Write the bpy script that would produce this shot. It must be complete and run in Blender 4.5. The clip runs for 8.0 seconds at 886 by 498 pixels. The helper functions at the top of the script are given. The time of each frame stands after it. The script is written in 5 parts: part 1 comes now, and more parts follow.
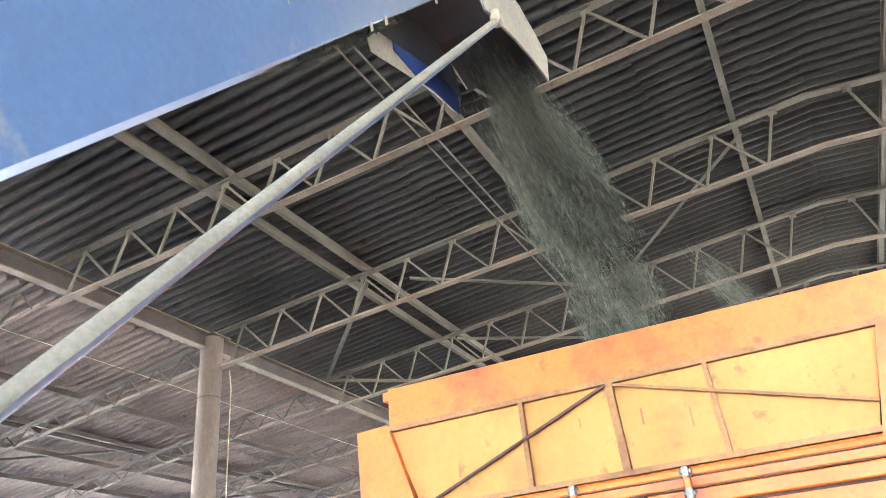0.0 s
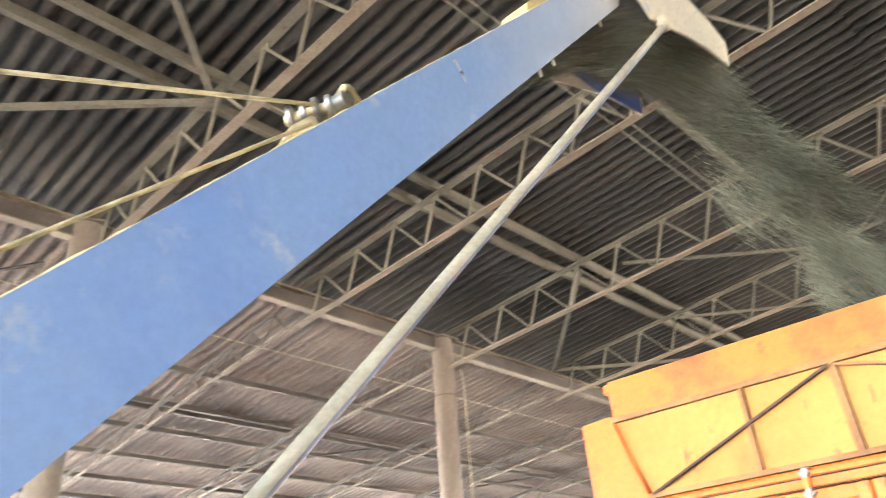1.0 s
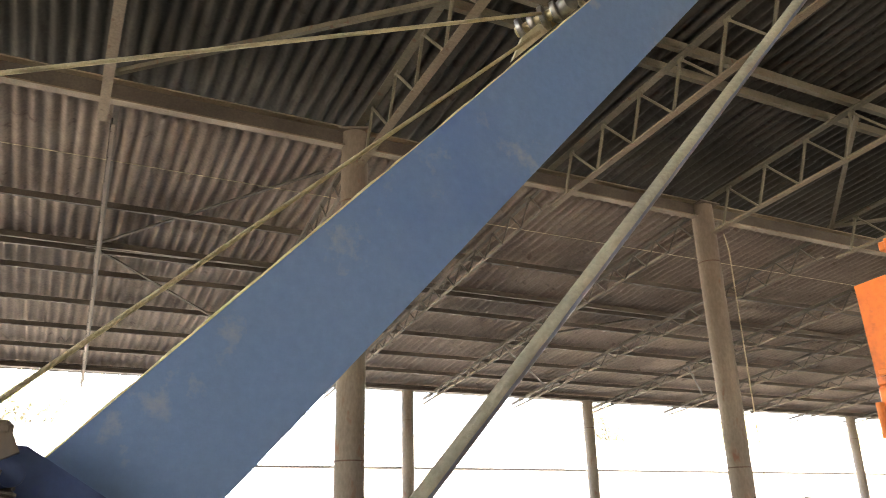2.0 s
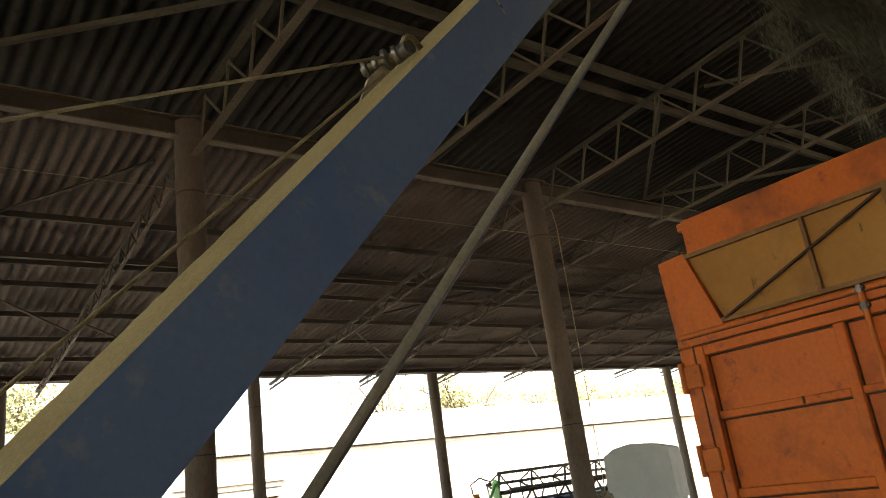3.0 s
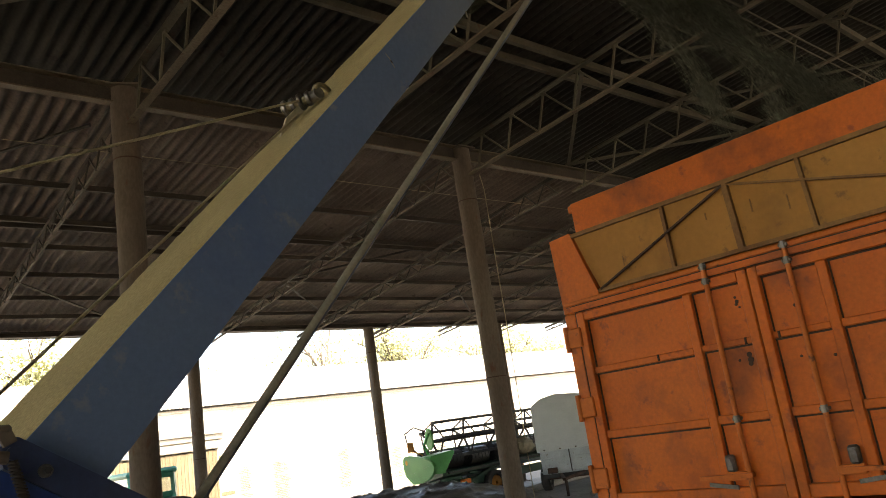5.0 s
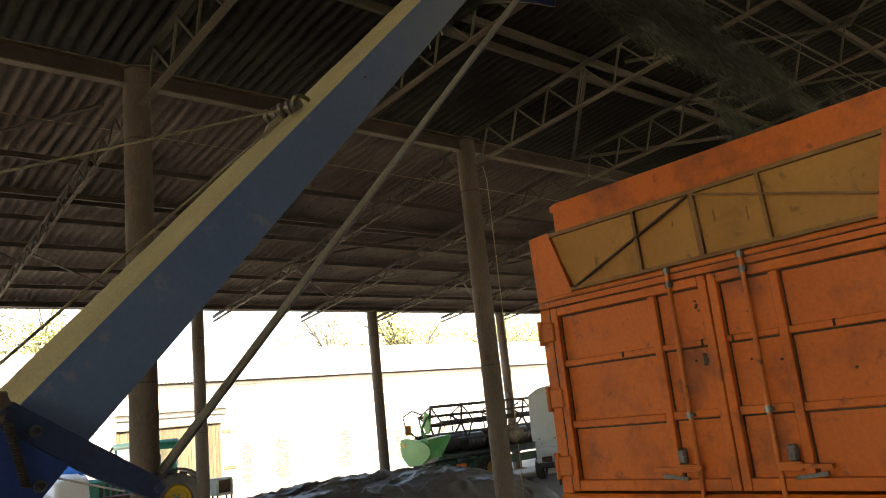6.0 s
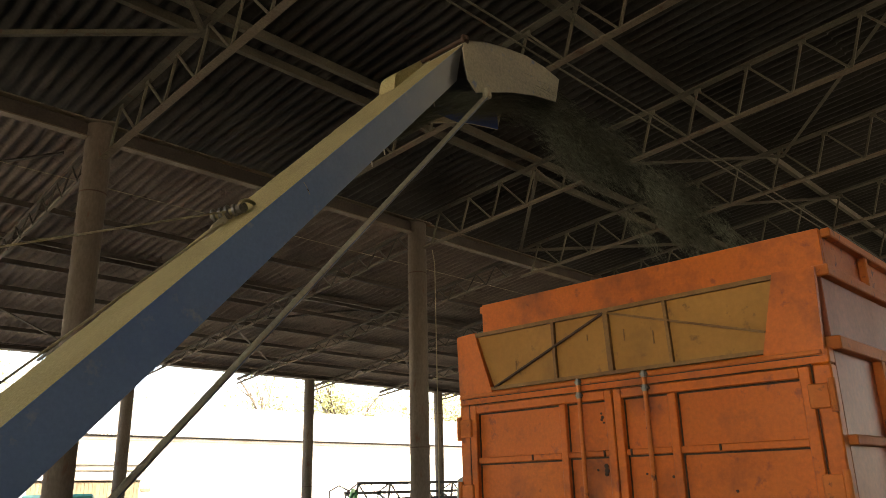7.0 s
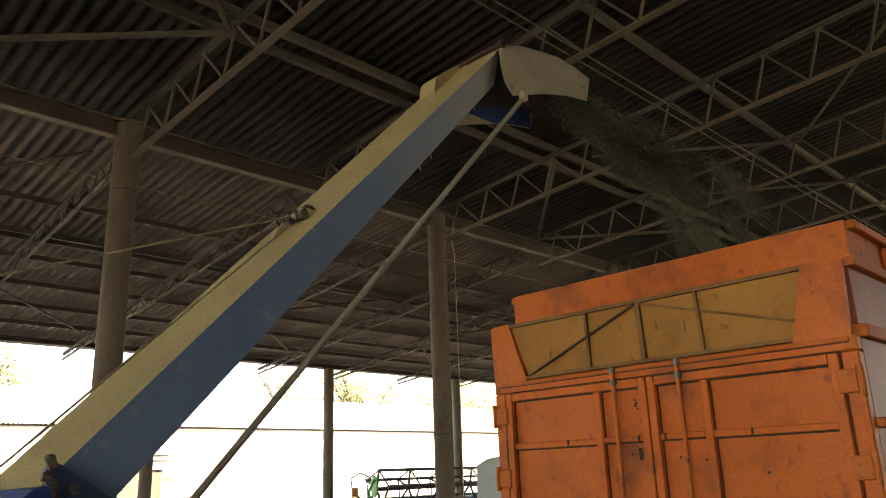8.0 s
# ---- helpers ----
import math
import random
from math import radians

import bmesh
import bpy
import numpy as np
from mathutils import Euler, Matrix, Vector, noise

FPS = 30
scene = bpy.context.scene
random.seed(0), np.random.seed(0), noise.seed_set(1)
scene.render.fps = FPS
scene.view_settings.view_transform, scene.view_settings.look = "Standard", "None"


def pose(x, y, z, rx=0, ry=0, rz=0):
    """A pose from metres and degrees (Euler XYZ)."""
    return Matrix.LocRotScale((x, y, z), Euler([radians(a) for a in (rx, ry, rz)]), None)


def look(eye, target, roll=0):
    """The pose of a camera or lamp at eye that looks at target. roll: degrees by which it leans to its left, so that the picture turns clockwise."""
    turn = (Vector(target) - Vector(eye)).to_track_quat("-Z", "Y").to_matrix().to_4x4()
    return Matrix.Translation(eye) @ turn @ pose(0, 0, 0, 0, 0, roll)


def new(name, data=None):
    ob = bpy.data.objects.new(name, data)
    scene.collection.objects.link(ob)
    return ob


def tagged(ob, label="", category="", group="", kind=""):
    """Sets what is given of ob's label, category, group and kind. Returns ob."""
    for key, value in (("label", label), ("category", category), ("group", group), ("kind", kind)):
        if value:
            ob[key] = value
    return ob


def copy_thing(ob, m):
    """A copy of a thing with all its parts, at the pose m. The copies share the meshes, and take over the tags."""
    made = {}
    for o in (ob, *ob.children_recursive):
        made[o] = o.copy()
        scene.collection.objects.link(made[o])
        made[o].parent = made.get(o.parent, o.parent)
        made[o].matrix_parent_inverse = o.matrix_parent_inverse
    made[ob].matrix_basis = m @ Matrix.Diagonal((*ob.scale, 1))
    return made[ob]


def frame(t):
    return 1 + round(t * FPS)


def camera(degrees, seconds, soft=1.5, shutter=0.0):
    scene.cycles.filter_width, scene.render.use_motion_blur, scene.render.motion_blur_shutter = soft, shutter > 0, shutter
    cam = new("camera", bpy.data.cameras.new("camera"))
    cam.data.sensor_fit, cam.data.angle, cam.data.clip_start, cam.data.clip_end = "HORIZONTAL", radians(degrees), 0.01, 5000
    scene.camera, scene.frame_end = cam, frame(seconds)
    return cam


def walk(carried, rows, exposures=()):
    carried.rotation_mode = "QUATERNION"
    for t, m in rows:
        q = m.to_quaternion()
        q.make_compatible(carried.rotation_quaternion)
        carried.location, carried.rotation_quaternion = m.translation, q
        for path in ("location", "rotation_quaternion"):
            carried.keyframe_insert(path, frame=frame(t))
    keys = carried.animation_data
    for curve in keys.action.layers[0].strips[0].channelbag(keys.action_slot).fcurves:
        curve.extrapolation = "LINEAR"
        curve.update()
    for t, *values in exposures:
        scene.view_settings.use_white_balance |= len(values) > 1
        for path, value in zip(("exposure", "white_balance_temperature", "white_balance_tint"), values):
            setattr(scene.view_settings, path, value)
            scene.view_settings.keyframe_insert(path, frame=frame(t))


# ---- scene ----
cam = camera(59.86, 8.0, soft=0.8, shutter=0.2)
PATH = [
    (0, (-8.829, -7.982, 2.305), (-7.217, -7.255, 3.240), -5.4),
    (0.5, (-8.931, -8.101, 2.309), (-7.391, -7.291, 3.295), -7.0),
    (0.8, (-8.968, -8.129, 2.310), (-7.521, -7.159, 3.292), -5.9),
    (1, (-9.014, -8.168, 2.275), (-7.708, -6.985, 3.220), -4.1),
    (1.2, (-9.020, -8.222, 2.246), (-7.885, -6.823, 3.113), -3.1),
    (1.5, (-9.033, -8.264, 2.208), (-8.154, -6.617, 2.923), 0.0),
    (1.7, (-9.065, -8.296, 2.213), (-8.272, -6.598, 2.911), -0.3),
    (2.8, (-9.242, -8.470, 2.245), (-8.064, -6.964, 2.832), -7.3),
    (3, (-9.275, -8.531, 2.251), (-8.065, -7.052, 2.841), -7.9),
    (3.5, (-9.306, -8.668, 2.248), (-8.041, -7.228, 2.821), -8.9),
    (4, (-9.394, -8.814, 2.216), (-8.085, -7.389, 2.722), -8.6),
    (4.5, (-9.568, -8.953, 2.204), (-8.217, -7.550, 2.660), -8.9),
    (4.7, (-9.559, -9.003, 2.206), (-8.216, -7.594, 2.665), -9.0),
    (5.8, (-9.559, -9.404, 2.198), (-8.243, -7.956, 2.613), -6.9),
    (6, (-9.604, -9.432, 2.179), (-8.287, -7.987, 2.600), -6.1),
    (6.5, (-9.689, -9.622, 2.216), (-8.334, -8.256, 2.761), -2.8),
    (7, (-9.726, -9.746, 2.247), (-8.344, -8.428, 2.842), -1.4),
    (7.5, (-9.837, -9.814, 2.233), (-8.450, -8.490, 2.802), -1.5),
    (8, (-9.989, -9.766, 2.247), (-8.620, -8.422, 2.811), -2.1),
]

# ---- light and exposure are keyed with the camera ----
EXPOSURES = [(0, 5.95, 5300, 12), (0.5, 6.05, 5500, 12), (0.9, 6.2, 5900, 12), (1.5, 5.9, 6300, 12), (1.7, 5.35, 6500, 11), (2.0, 4.65, 6800, 10), (2.5, 3.1, 7200, 10), (2.8, 2.62, 7600, 10), (6, 2.52, 7600, 10), (6.5, 2.35, 7600, 10), (7, 2.78, 7600, 10), (8, 2.92, 7600, 10)]
walk(cam, [(t, look(eye, target, roll)) for t, eye, target, roll in PATH], EXPOSURES)

SUN_HEIGHT, SUN_TURN = 48.0, 205.0
world = bpy.data.worlds.new("sky")
scene.world = world
world.use_nodes = True
sky = world.node_tree.nodes.new("ShaderNodeTexSky")
sky.sky_type = "NISHITA"
sky.sun_disc = False
sky.sun_elevation, sky.sun_rotation = radians(SUN_HEIGHT), radians(SUN_TURN)
sky.dust_density = 3.0
back = world.node_tree.nodes["Background"]
world.node_tree.links.new(sky.outputs[0], back.inputs[0])
back.inputs[1].default_value = 0.15
sun = new("sun", bpy.data.lights.new("sun", "SUN"))
sun.data.energy, sun.data.angle, sun.data.color = 5.0, radians(0.6), (1.0, 0.94, 0.84)
sun_from = Vector((math.sin(radians(SUN_TURN)) * math.cos(radians(SUN_HEIGHT)), math.cos(radians(SUN_TURN)) * math.cos(radians(SUN_HEIGHT)), math.sin(radians(SUN_HEIGHT))))
sun.matrix_basis = look(sun_from * 60, (0, 0, 0))


# ---- materials ----
def material(name, base, worn, rough=0.6, metal=0.0, big=1.2, fine=30.0, bump=0.15, spots=0.35, stretch=(1, 1, 1), third=None, per_piece=0.0, spec=0.4, rough_spread=0.15, soot=None, soot_size=1.7, grit=0.45):
    """Two colours mixed by large stains and fine grain, a third in specks, with bump and uneven gloss."""
    m = bpy.data.materials.new(name)
    m.use_nodes = True
    n, l = m.node_tree.nodes, m.node_tree.links
    p = n["Principled BSDF"]
    co, mp = n.new("ShaderNodeTexCoord"), n.new("ShaderNodeMapping")
    mp.inputs["Scale"].default_value = stretch
    l.new(co.outputs["Object"], mp.inputs[0])

    def noise_at(scale, detail, out=0):
        t = n.new("ShaderNodeTexNoise")
        t.inputs["Scale"].default_value, t.inputs["Detail"].default_value, t.inputs["Roughness"].default_value = scale, detail, 0.62
        l.new(mp.outputs[0], t.inputs["Vector"])
        return t.outputs[out]

    def ramp(src, a, b):
        r = n.new("ShaderNodeMapRange")
        r.inputs["From Min"].default_value, r.inputs["From Max"].default_value = a, b
        l.new(src, r.inputs["Value"])
        return r.outputs[0]

    def mix(f, a, b):
        x = n.new("ShaderNodeMix")
        x.data_type = "RGBA"
        for sock, v in ((x.inputs["Factor"], f), (x.inputs["A"], a), (x.inputs["B"], b)):
            if isinstance(v, tuple):
                sock.default_value = (*v, 1)
            elif isinstance(v, float):
                sock.default_value = v
            else:
                l.new(v, sock)
        return x.outputs["Result"]

    large, grain = noise_at(big, 6), noise_at(fine, 4)
    colour = mix(ramp(large, 0.5 - spots * 0.5, 0.5 + spots * 0.5), base, worn)
    dark = n.new("ShaderNodeMix")
    dark.data_type, dark.blend_type = "RGBA", "MULTIPLY"
    dark.inputs["Factor"].default_value = grit
    l.new(colour, dark.inputs["A"])
    l.new(ramp(grain, 0.15, 0.75), dark.inputs["B"])
    colour = dark.outputs["Result"]
    if third:
        colour = mix(ramp(noise_at(big * 5.3, 7), 0.60, 0.68), colour, third)
    if soot:
        colour = mix(ramp(noise_at(soot_size, 5), 0.50, 0.80), colour, soot)
    if per_piece:
        info, geo = n.new("ShaderNodeObjectInfo"), n.new("ShaderNodeNewGeometry")
        add = n.new("ShaderNodeMath")
        add.operation = "ADD"
        l.new(info.outputs["Random"], add.inputs[0])
        l.new(geo.outputs["Random Per Island"], add.inputs[1])
        hsv = n.new("ShaderNodeHueSaturation")
        v = n.new("ShaderNodeMapRange")
        v.inputs["From Max"].default_value = 2.0
        v.inputs["To Min"].default_value, v.inputs["To Max"].default_value = 1 - per_piece, 1 + per_piece
        l.new(add.outputs[0], v.inputs["Value"])
        l.new(v.outputs[0], hsv.inputs["Value"])
        l.new(colour, hsv.inputs["Color"])
        colour = hsv.outputs[0]
    l.new(colour, p.inputs["Base Color"])
    r = n.new("ShaderNodeMapRange")
    r.inputs["To Min"].default_value, r.inputs["To Max"].default_value = max(0.05, rough - rough_spread), min(1.0, rough + rough_spread)
    l.new(large, r.inputs["Value"])
    l.new(r.outputs[0], p.inputs["Roughness"])
    p.inputs["Metallic"].default_value = metal
    p.inputs["Specular IOR Level"].default_value = spec
    if bump:
        b = n.new("ShaderNodeBump")
        b.inputs["Strength"].default_value, b.inputs["Distance"].default_value = bump, 0.01
        l.new(grain, b.inputs["Height"])
        l.new(b.outputs[0], p.inputs["Normal"])
    return m


# Lean-to copy lightened for yard light, main copy darkened for shade.
LEAN_SHEET_LIT = material("reddish_lit_asbestos_sheet", (0.26, 0.205, 0.16), (0.16, 0.124, 0.097), 0.9, big=0.7, fine=22, bump=0.1, per_piece=0.16, third=(0.11, 0.08, 0.06), spec=0.15)
ASBESTOS_SHADED = material("asbestos_sheet", (0.062, 0.057, 0.046), (0.036, 0.033, 0.027), 0.9, big=0.7, fine=22, bump=0.1, per_piece=0.16, third=(0.026, 0.021, 0.018), spec=0.15)
ROOF_STEEL = material("dusty_roof_steel", (0.125, 0.112, 0.078), (0.082, 0.072, 0.05), 0.8, 0.0, big=1.5, fine=40, third=(0.085, 0.05, 0.03), spec=0.2)
CHORD = material("tan_chord_steel", (0.19, 0.15, 0.10), (0.13, 0.10, 0.066), 0.75, big=1.5, fine=40, third=(0.09, 0.05, 0.03), spec=0.2)
DARK_STEEL = material("dark_roof_steel", (0.08, 0.066, 0.05), (0.05, 0.04, 0.032), 0.8, 0.0, big=1.5, fine=40, spec=0.2)
COLUMN = material("column_paint", (0.17, 0.135, 0.10), (0.10, 0.078, 0.058), 0.75, big=0.9, fine=35, third=(0.10, 0.05, 0.03), stretch=(1, 1, 0.4), spec=0.25)
ORANGE = material("orange_paint", (0.72, 0.165, 0.011), (0.60, 0.125, 0.010), 0.5, big=1.6, fine=45, bump=0.06, third=(0.33, 0.075, 0.018), spots=0.6, spec=0.35, soot=(0.10, 0.032, 0.012), soot_size=2.6, grit=0.3)
ORANGE_DULL = material("weathered_orange_paint", (0.66, 0.175, 0.028), (0.50, 0.125, 0.022), 0.62, big=2.5, fine=50, bump=0.1, third=(0.16, 0.06, 0.025), spec=0.3, grit=0.25)
SIDE_RED = material("faded_side_paint", (0.46, 0.11, 0.03), (0.34, 0.09, 0.035), 0.48, big=1.4, fine=30, bump=0.06, spec=0.4)
OCHRE = material("ochre_board", (0.48, 0.228, 0.05), (0.37, 0.17, 0.036), 0.6, big=1.8, fine=30, bump=0.06, third=(0.22, 0.11, 0.035), spec=0.25, soot=(0.15, 0.075, 0.024), soot_size=2.4, grit=0.18)
OCHRE_FRAME = material("ochre_frame", (0.33, 0.17, 0.045), (0.20, 0.09, 0.03), 0.65, big=4, fine=60)
RUST = material("rusty_steel", (0.10, 0.05, 0.028), (0.05, 0.028, 0.018), 0.75, 0.2, big=5, fine=60)
GALVANISED = material("worn_galvanised_steel", (0.27, 0.26, 0.24), (0.15, 0.13, 0.11), 0.4, 0.7, big=12, fine=80)
BLUE = material("blue_duct_paint", (0.105, 0.178, 0.325), (0.155, 0.212, 0.305), 0.55, big=1.3, fine=55, bump=0.05, spots=0.7, third=(0.22, 0.24, 0.27), spec=0.35, soot=(0.05, 0.10, 0.26), grit=0.2)


def dust_film(m, colour, x0, x1, most):
    """A film of settled dust that thickens along x, broken up by streaks."""
    n, l = m.node_tree.nodes, m.node_tree.links
    p = n["Principled BSDF"]
    paint = p.inputs["Base Color"].links[0].from_socket
    co, sep, t = n.new("ShaderNodeTexCoord"), n.new("ShaderNodeSeparateXYZ"), n.new("ShaderNodeTexNoise")
    l.new(co.outputs["Object"], sep.inputs[0])
    l.new(co.outputs["Object"], t.inputs["Vector"])
    t.inputs["Scale"].default_value, t.inputs["Detail"].default_value = 3.5, 6
    add = n.new("ShaderNodeMath")
    add.operation = "MULTIPLY_ADD"
    l.new(t.outputs[0], add.inputs[0])
    add.inputs[1].default_value = 0.9
    l.new(sep.outputs[0], add.inputs[2])
    r = n.new("ShaderNodeMapRange")
    r.inputs["From Min"].default_value, r.inputs["From Max"].default_value = x0 + 0.45, x1 + 0.45
    r.inputs["To Max"].default_value = most
    l.new(add.outputs[0], r.inputs["Value"])
    x = n.new("ShaderNodeMix")
    x.data_type = "RGBA"
    l.new(r.outputs[0], x.inputs["Factor"])
    l.new(paint, x.inputs["A"])
    x.inputs["B"].default_value = (*colour, 1)
    l.new(x.outputs["Result"], p.inputs["Base Color"])


dust_film(BLUE, (0.34, 0.325, 0.27), -8.0, -6.95, 0.8)
DEEP_BLUE = material("deep_blue_paint", (0.028, 0.075, 0.30), (0.02, 0.045, 0.16), 0.42, big=3, fine=60, bump=0.06)
DUST_YELLOW = material("yellow_dust", (0.58, 0.47, 0.225), (0.46, 0.37, 0.18), 0.95, big=4.5, fine=110, bump=0.9, spots=0.55, grit=0.6, third=(0.36, 0.29, 0.14), spec=0.1)
DUST_GREY = material("grey_yellow_dust_on_paint", (0.52, 0.44, 0.29), (0.38, 0.34, 0.26), 0.8, big=2.5, fine=60, bump=0.1, third=(0.20, 0.22, 0.28), spec=0.2)
NAVY = material("navy_arm_paint", (0.035, 0.062, 0.16), (0.045, 0.055, 0.09), 0.5, big=3, fine=60, bump=0.08, third=(0.02, 0.03, 0.12), spec=0.3)
# Tractor tyre grey is raised to stand in for bright yard light.
TYRE_BRIGHT = material("brightened_tyre_rubber", (0.20, 0.19, 0.175), (0.13, 0.125, 0.115), 0.9, big=4, fine=60)
STRUT_DUST = material("strut_dust", (0.37, 0.33, 0.235), (0.25, 0.225, 0.17), 0.9, big=5, fine=80, bump=0.3, spec=0.1)
STRUT = material("dusty_strut_paint", (0.09, 0.12, 0.20), (0.11, 0.11, 0.12), 0.5, big=5, fine=60, bump=0.06)
ROPE = material("steel_cable", (0.48, 0.40, 0.25), (0.34, 0.28, 0.17), 0.7, 0.3, big=30, fine=250, bump=0.4)
RUBBER = material("tyre_rubber", (0.03, 0.03, 0.03), (0.07, 0.065, 0.06), 0.85, big=4, fine=60)
GREEN = material("harvester_green_paint", (0.085, 0.40, 0.10), (0.06, 0.30, 0.08), 0.4, big=2, fine=40, bump=0.03)
DARK_GREEN = material("dark_green_frame_paint", (0.02, 0.075, 0.04), (0.03, 0.06, 0.04), 0.5, big=3, fine=50)
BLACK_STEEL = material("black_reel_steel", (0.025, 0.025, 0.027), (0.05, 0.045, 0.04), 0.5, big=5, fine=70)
YELLOW = material("yellow_rim_paint", (0.75, 0.47, 0.02), (0.60, 0.36, 0.02), 0.45, big=4, fine=60)
TEAL = material("teal_cab_paint", (0.02, 0.33, 0.24), (0.02, 0.25, 0.19), 0.4, big=3, fine=50)
TARP_GREY = material("grey_cart_tarp", (0.62, 0.67, 0.65), (0.52, 0.57, 0.56), 0.6, big=1.6, fine=60, bump=0.1)
CART_BODY = material("pale_cart_sheet", (0.54, 0.60, 0.62), (0.40, 0.45, 0.47), 0.5, big=2, fine=50, third=(0.22, 0.18, 0.15))
FILM = material("black_plastic_film", (0.10, 0.094, 0.085), (0.20, 0.19, 0.175), 0.5, big=1.5, fine=20, bump=0.12, spec=0.5)
WHITEWASH = material("whitewashed_wall", (0.80, 0.77, 0.70), (0.66, 0.62, 0.55), 0.9, big=0.5, fine=12, bump=0.25, third=(0.52, 0.45, 0.38), spec=0.15)
BRICK = material("bare_brick", (0.15, 0.135, 0.112), (0.22, 0.20, 0.17), 0.9, big=5, fine=40, per_piece=0.3, spec=0.15)
WOOD = material("weathered_door_wood", (0.19, 0.15, 0.095), (0.12, 0.095, 0.06), 0.8, big=2.5, fine=30, stretch=(5, 5, 0.5), per_piece=0.3, spec=0.2)
FAR_ROOF = material("pale_asbestos_roof", (0.60, 0.58, 0.55), (0.48, 0.46, 0.43), 0.9, big=0.6, fine=12, spec=0.15)
EARTH = material("pale_dry_yard", (0.42, 0.38, 0.32), (0.33, 0.29, 0.24), 0.95, big=0.25, fine=6, bump=0.5, third=(0.30, 0.27, 0.20), spec=0.1)
# Main floor colour is darkened to hold down light bounced on the roof.
FLOOR = material("dusty_darkened_shed_floor", (0.085, 0.073, 0.056), (0.055, 0.047, 0.037), 0.95, big=0.4, fine=9, bump=0.5, spec=0.1)
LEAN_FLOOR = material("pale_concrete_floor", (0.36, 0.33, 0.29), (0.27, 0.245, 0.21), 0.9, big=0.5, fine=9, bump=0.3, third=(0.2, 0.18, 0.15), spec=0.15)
CHAFF = material("dry_green_chaff", (0.055, 0.06, 0.04), (0.24, 0.245, 0.18), 0.9, big=40, fine=200, bump=0, per_piece=0.6, spec=0.1)
LEAVES = material("spring_leaves", (0.42, 0.44, 0.22), (0.54, 0.53, 0.30), 0.8, big=1, fine=20, bump=0, per_piece=0.5, spec=0.2)
BARK = material("tree_bark", (0.16, 0.13, 0.10), (0.10, 0.08, 0.06), 0.9, big=3, fine=30, bump=0.5)
CONCRETE = material("pale_concrete", (0.50, 0.47, 0.42), (0.38, 0.36, 0.32), 0.9, big=1.5, fine=30, bump=0.3, spec=0.15)
WHITE_SACK = material("white_woven_sack", (0.82, 0.82, 0.81), (0.74, 0.74, 0.73), 0.7, big=4, fine=80)
BLUE_SHEET = material("bright_blue_sheet", (0.02, 0.22, 0.75), (0.02, 0.17, 0.62), 0.45, big=3, fine=40)
GLASS = bpy.data.materials.new("cab_glass")
GLASS.use_nodes = True
gp = GLASS.node_tree.nodes["Principled BSDF"]
gp.inputs["Base Color"].default_value, gp.inputs["Roughness"].default_value, gp.inputs["Transmission Weight"].default_value = (0.75, 0.85, 0.85, 1), 0.05, 1.0


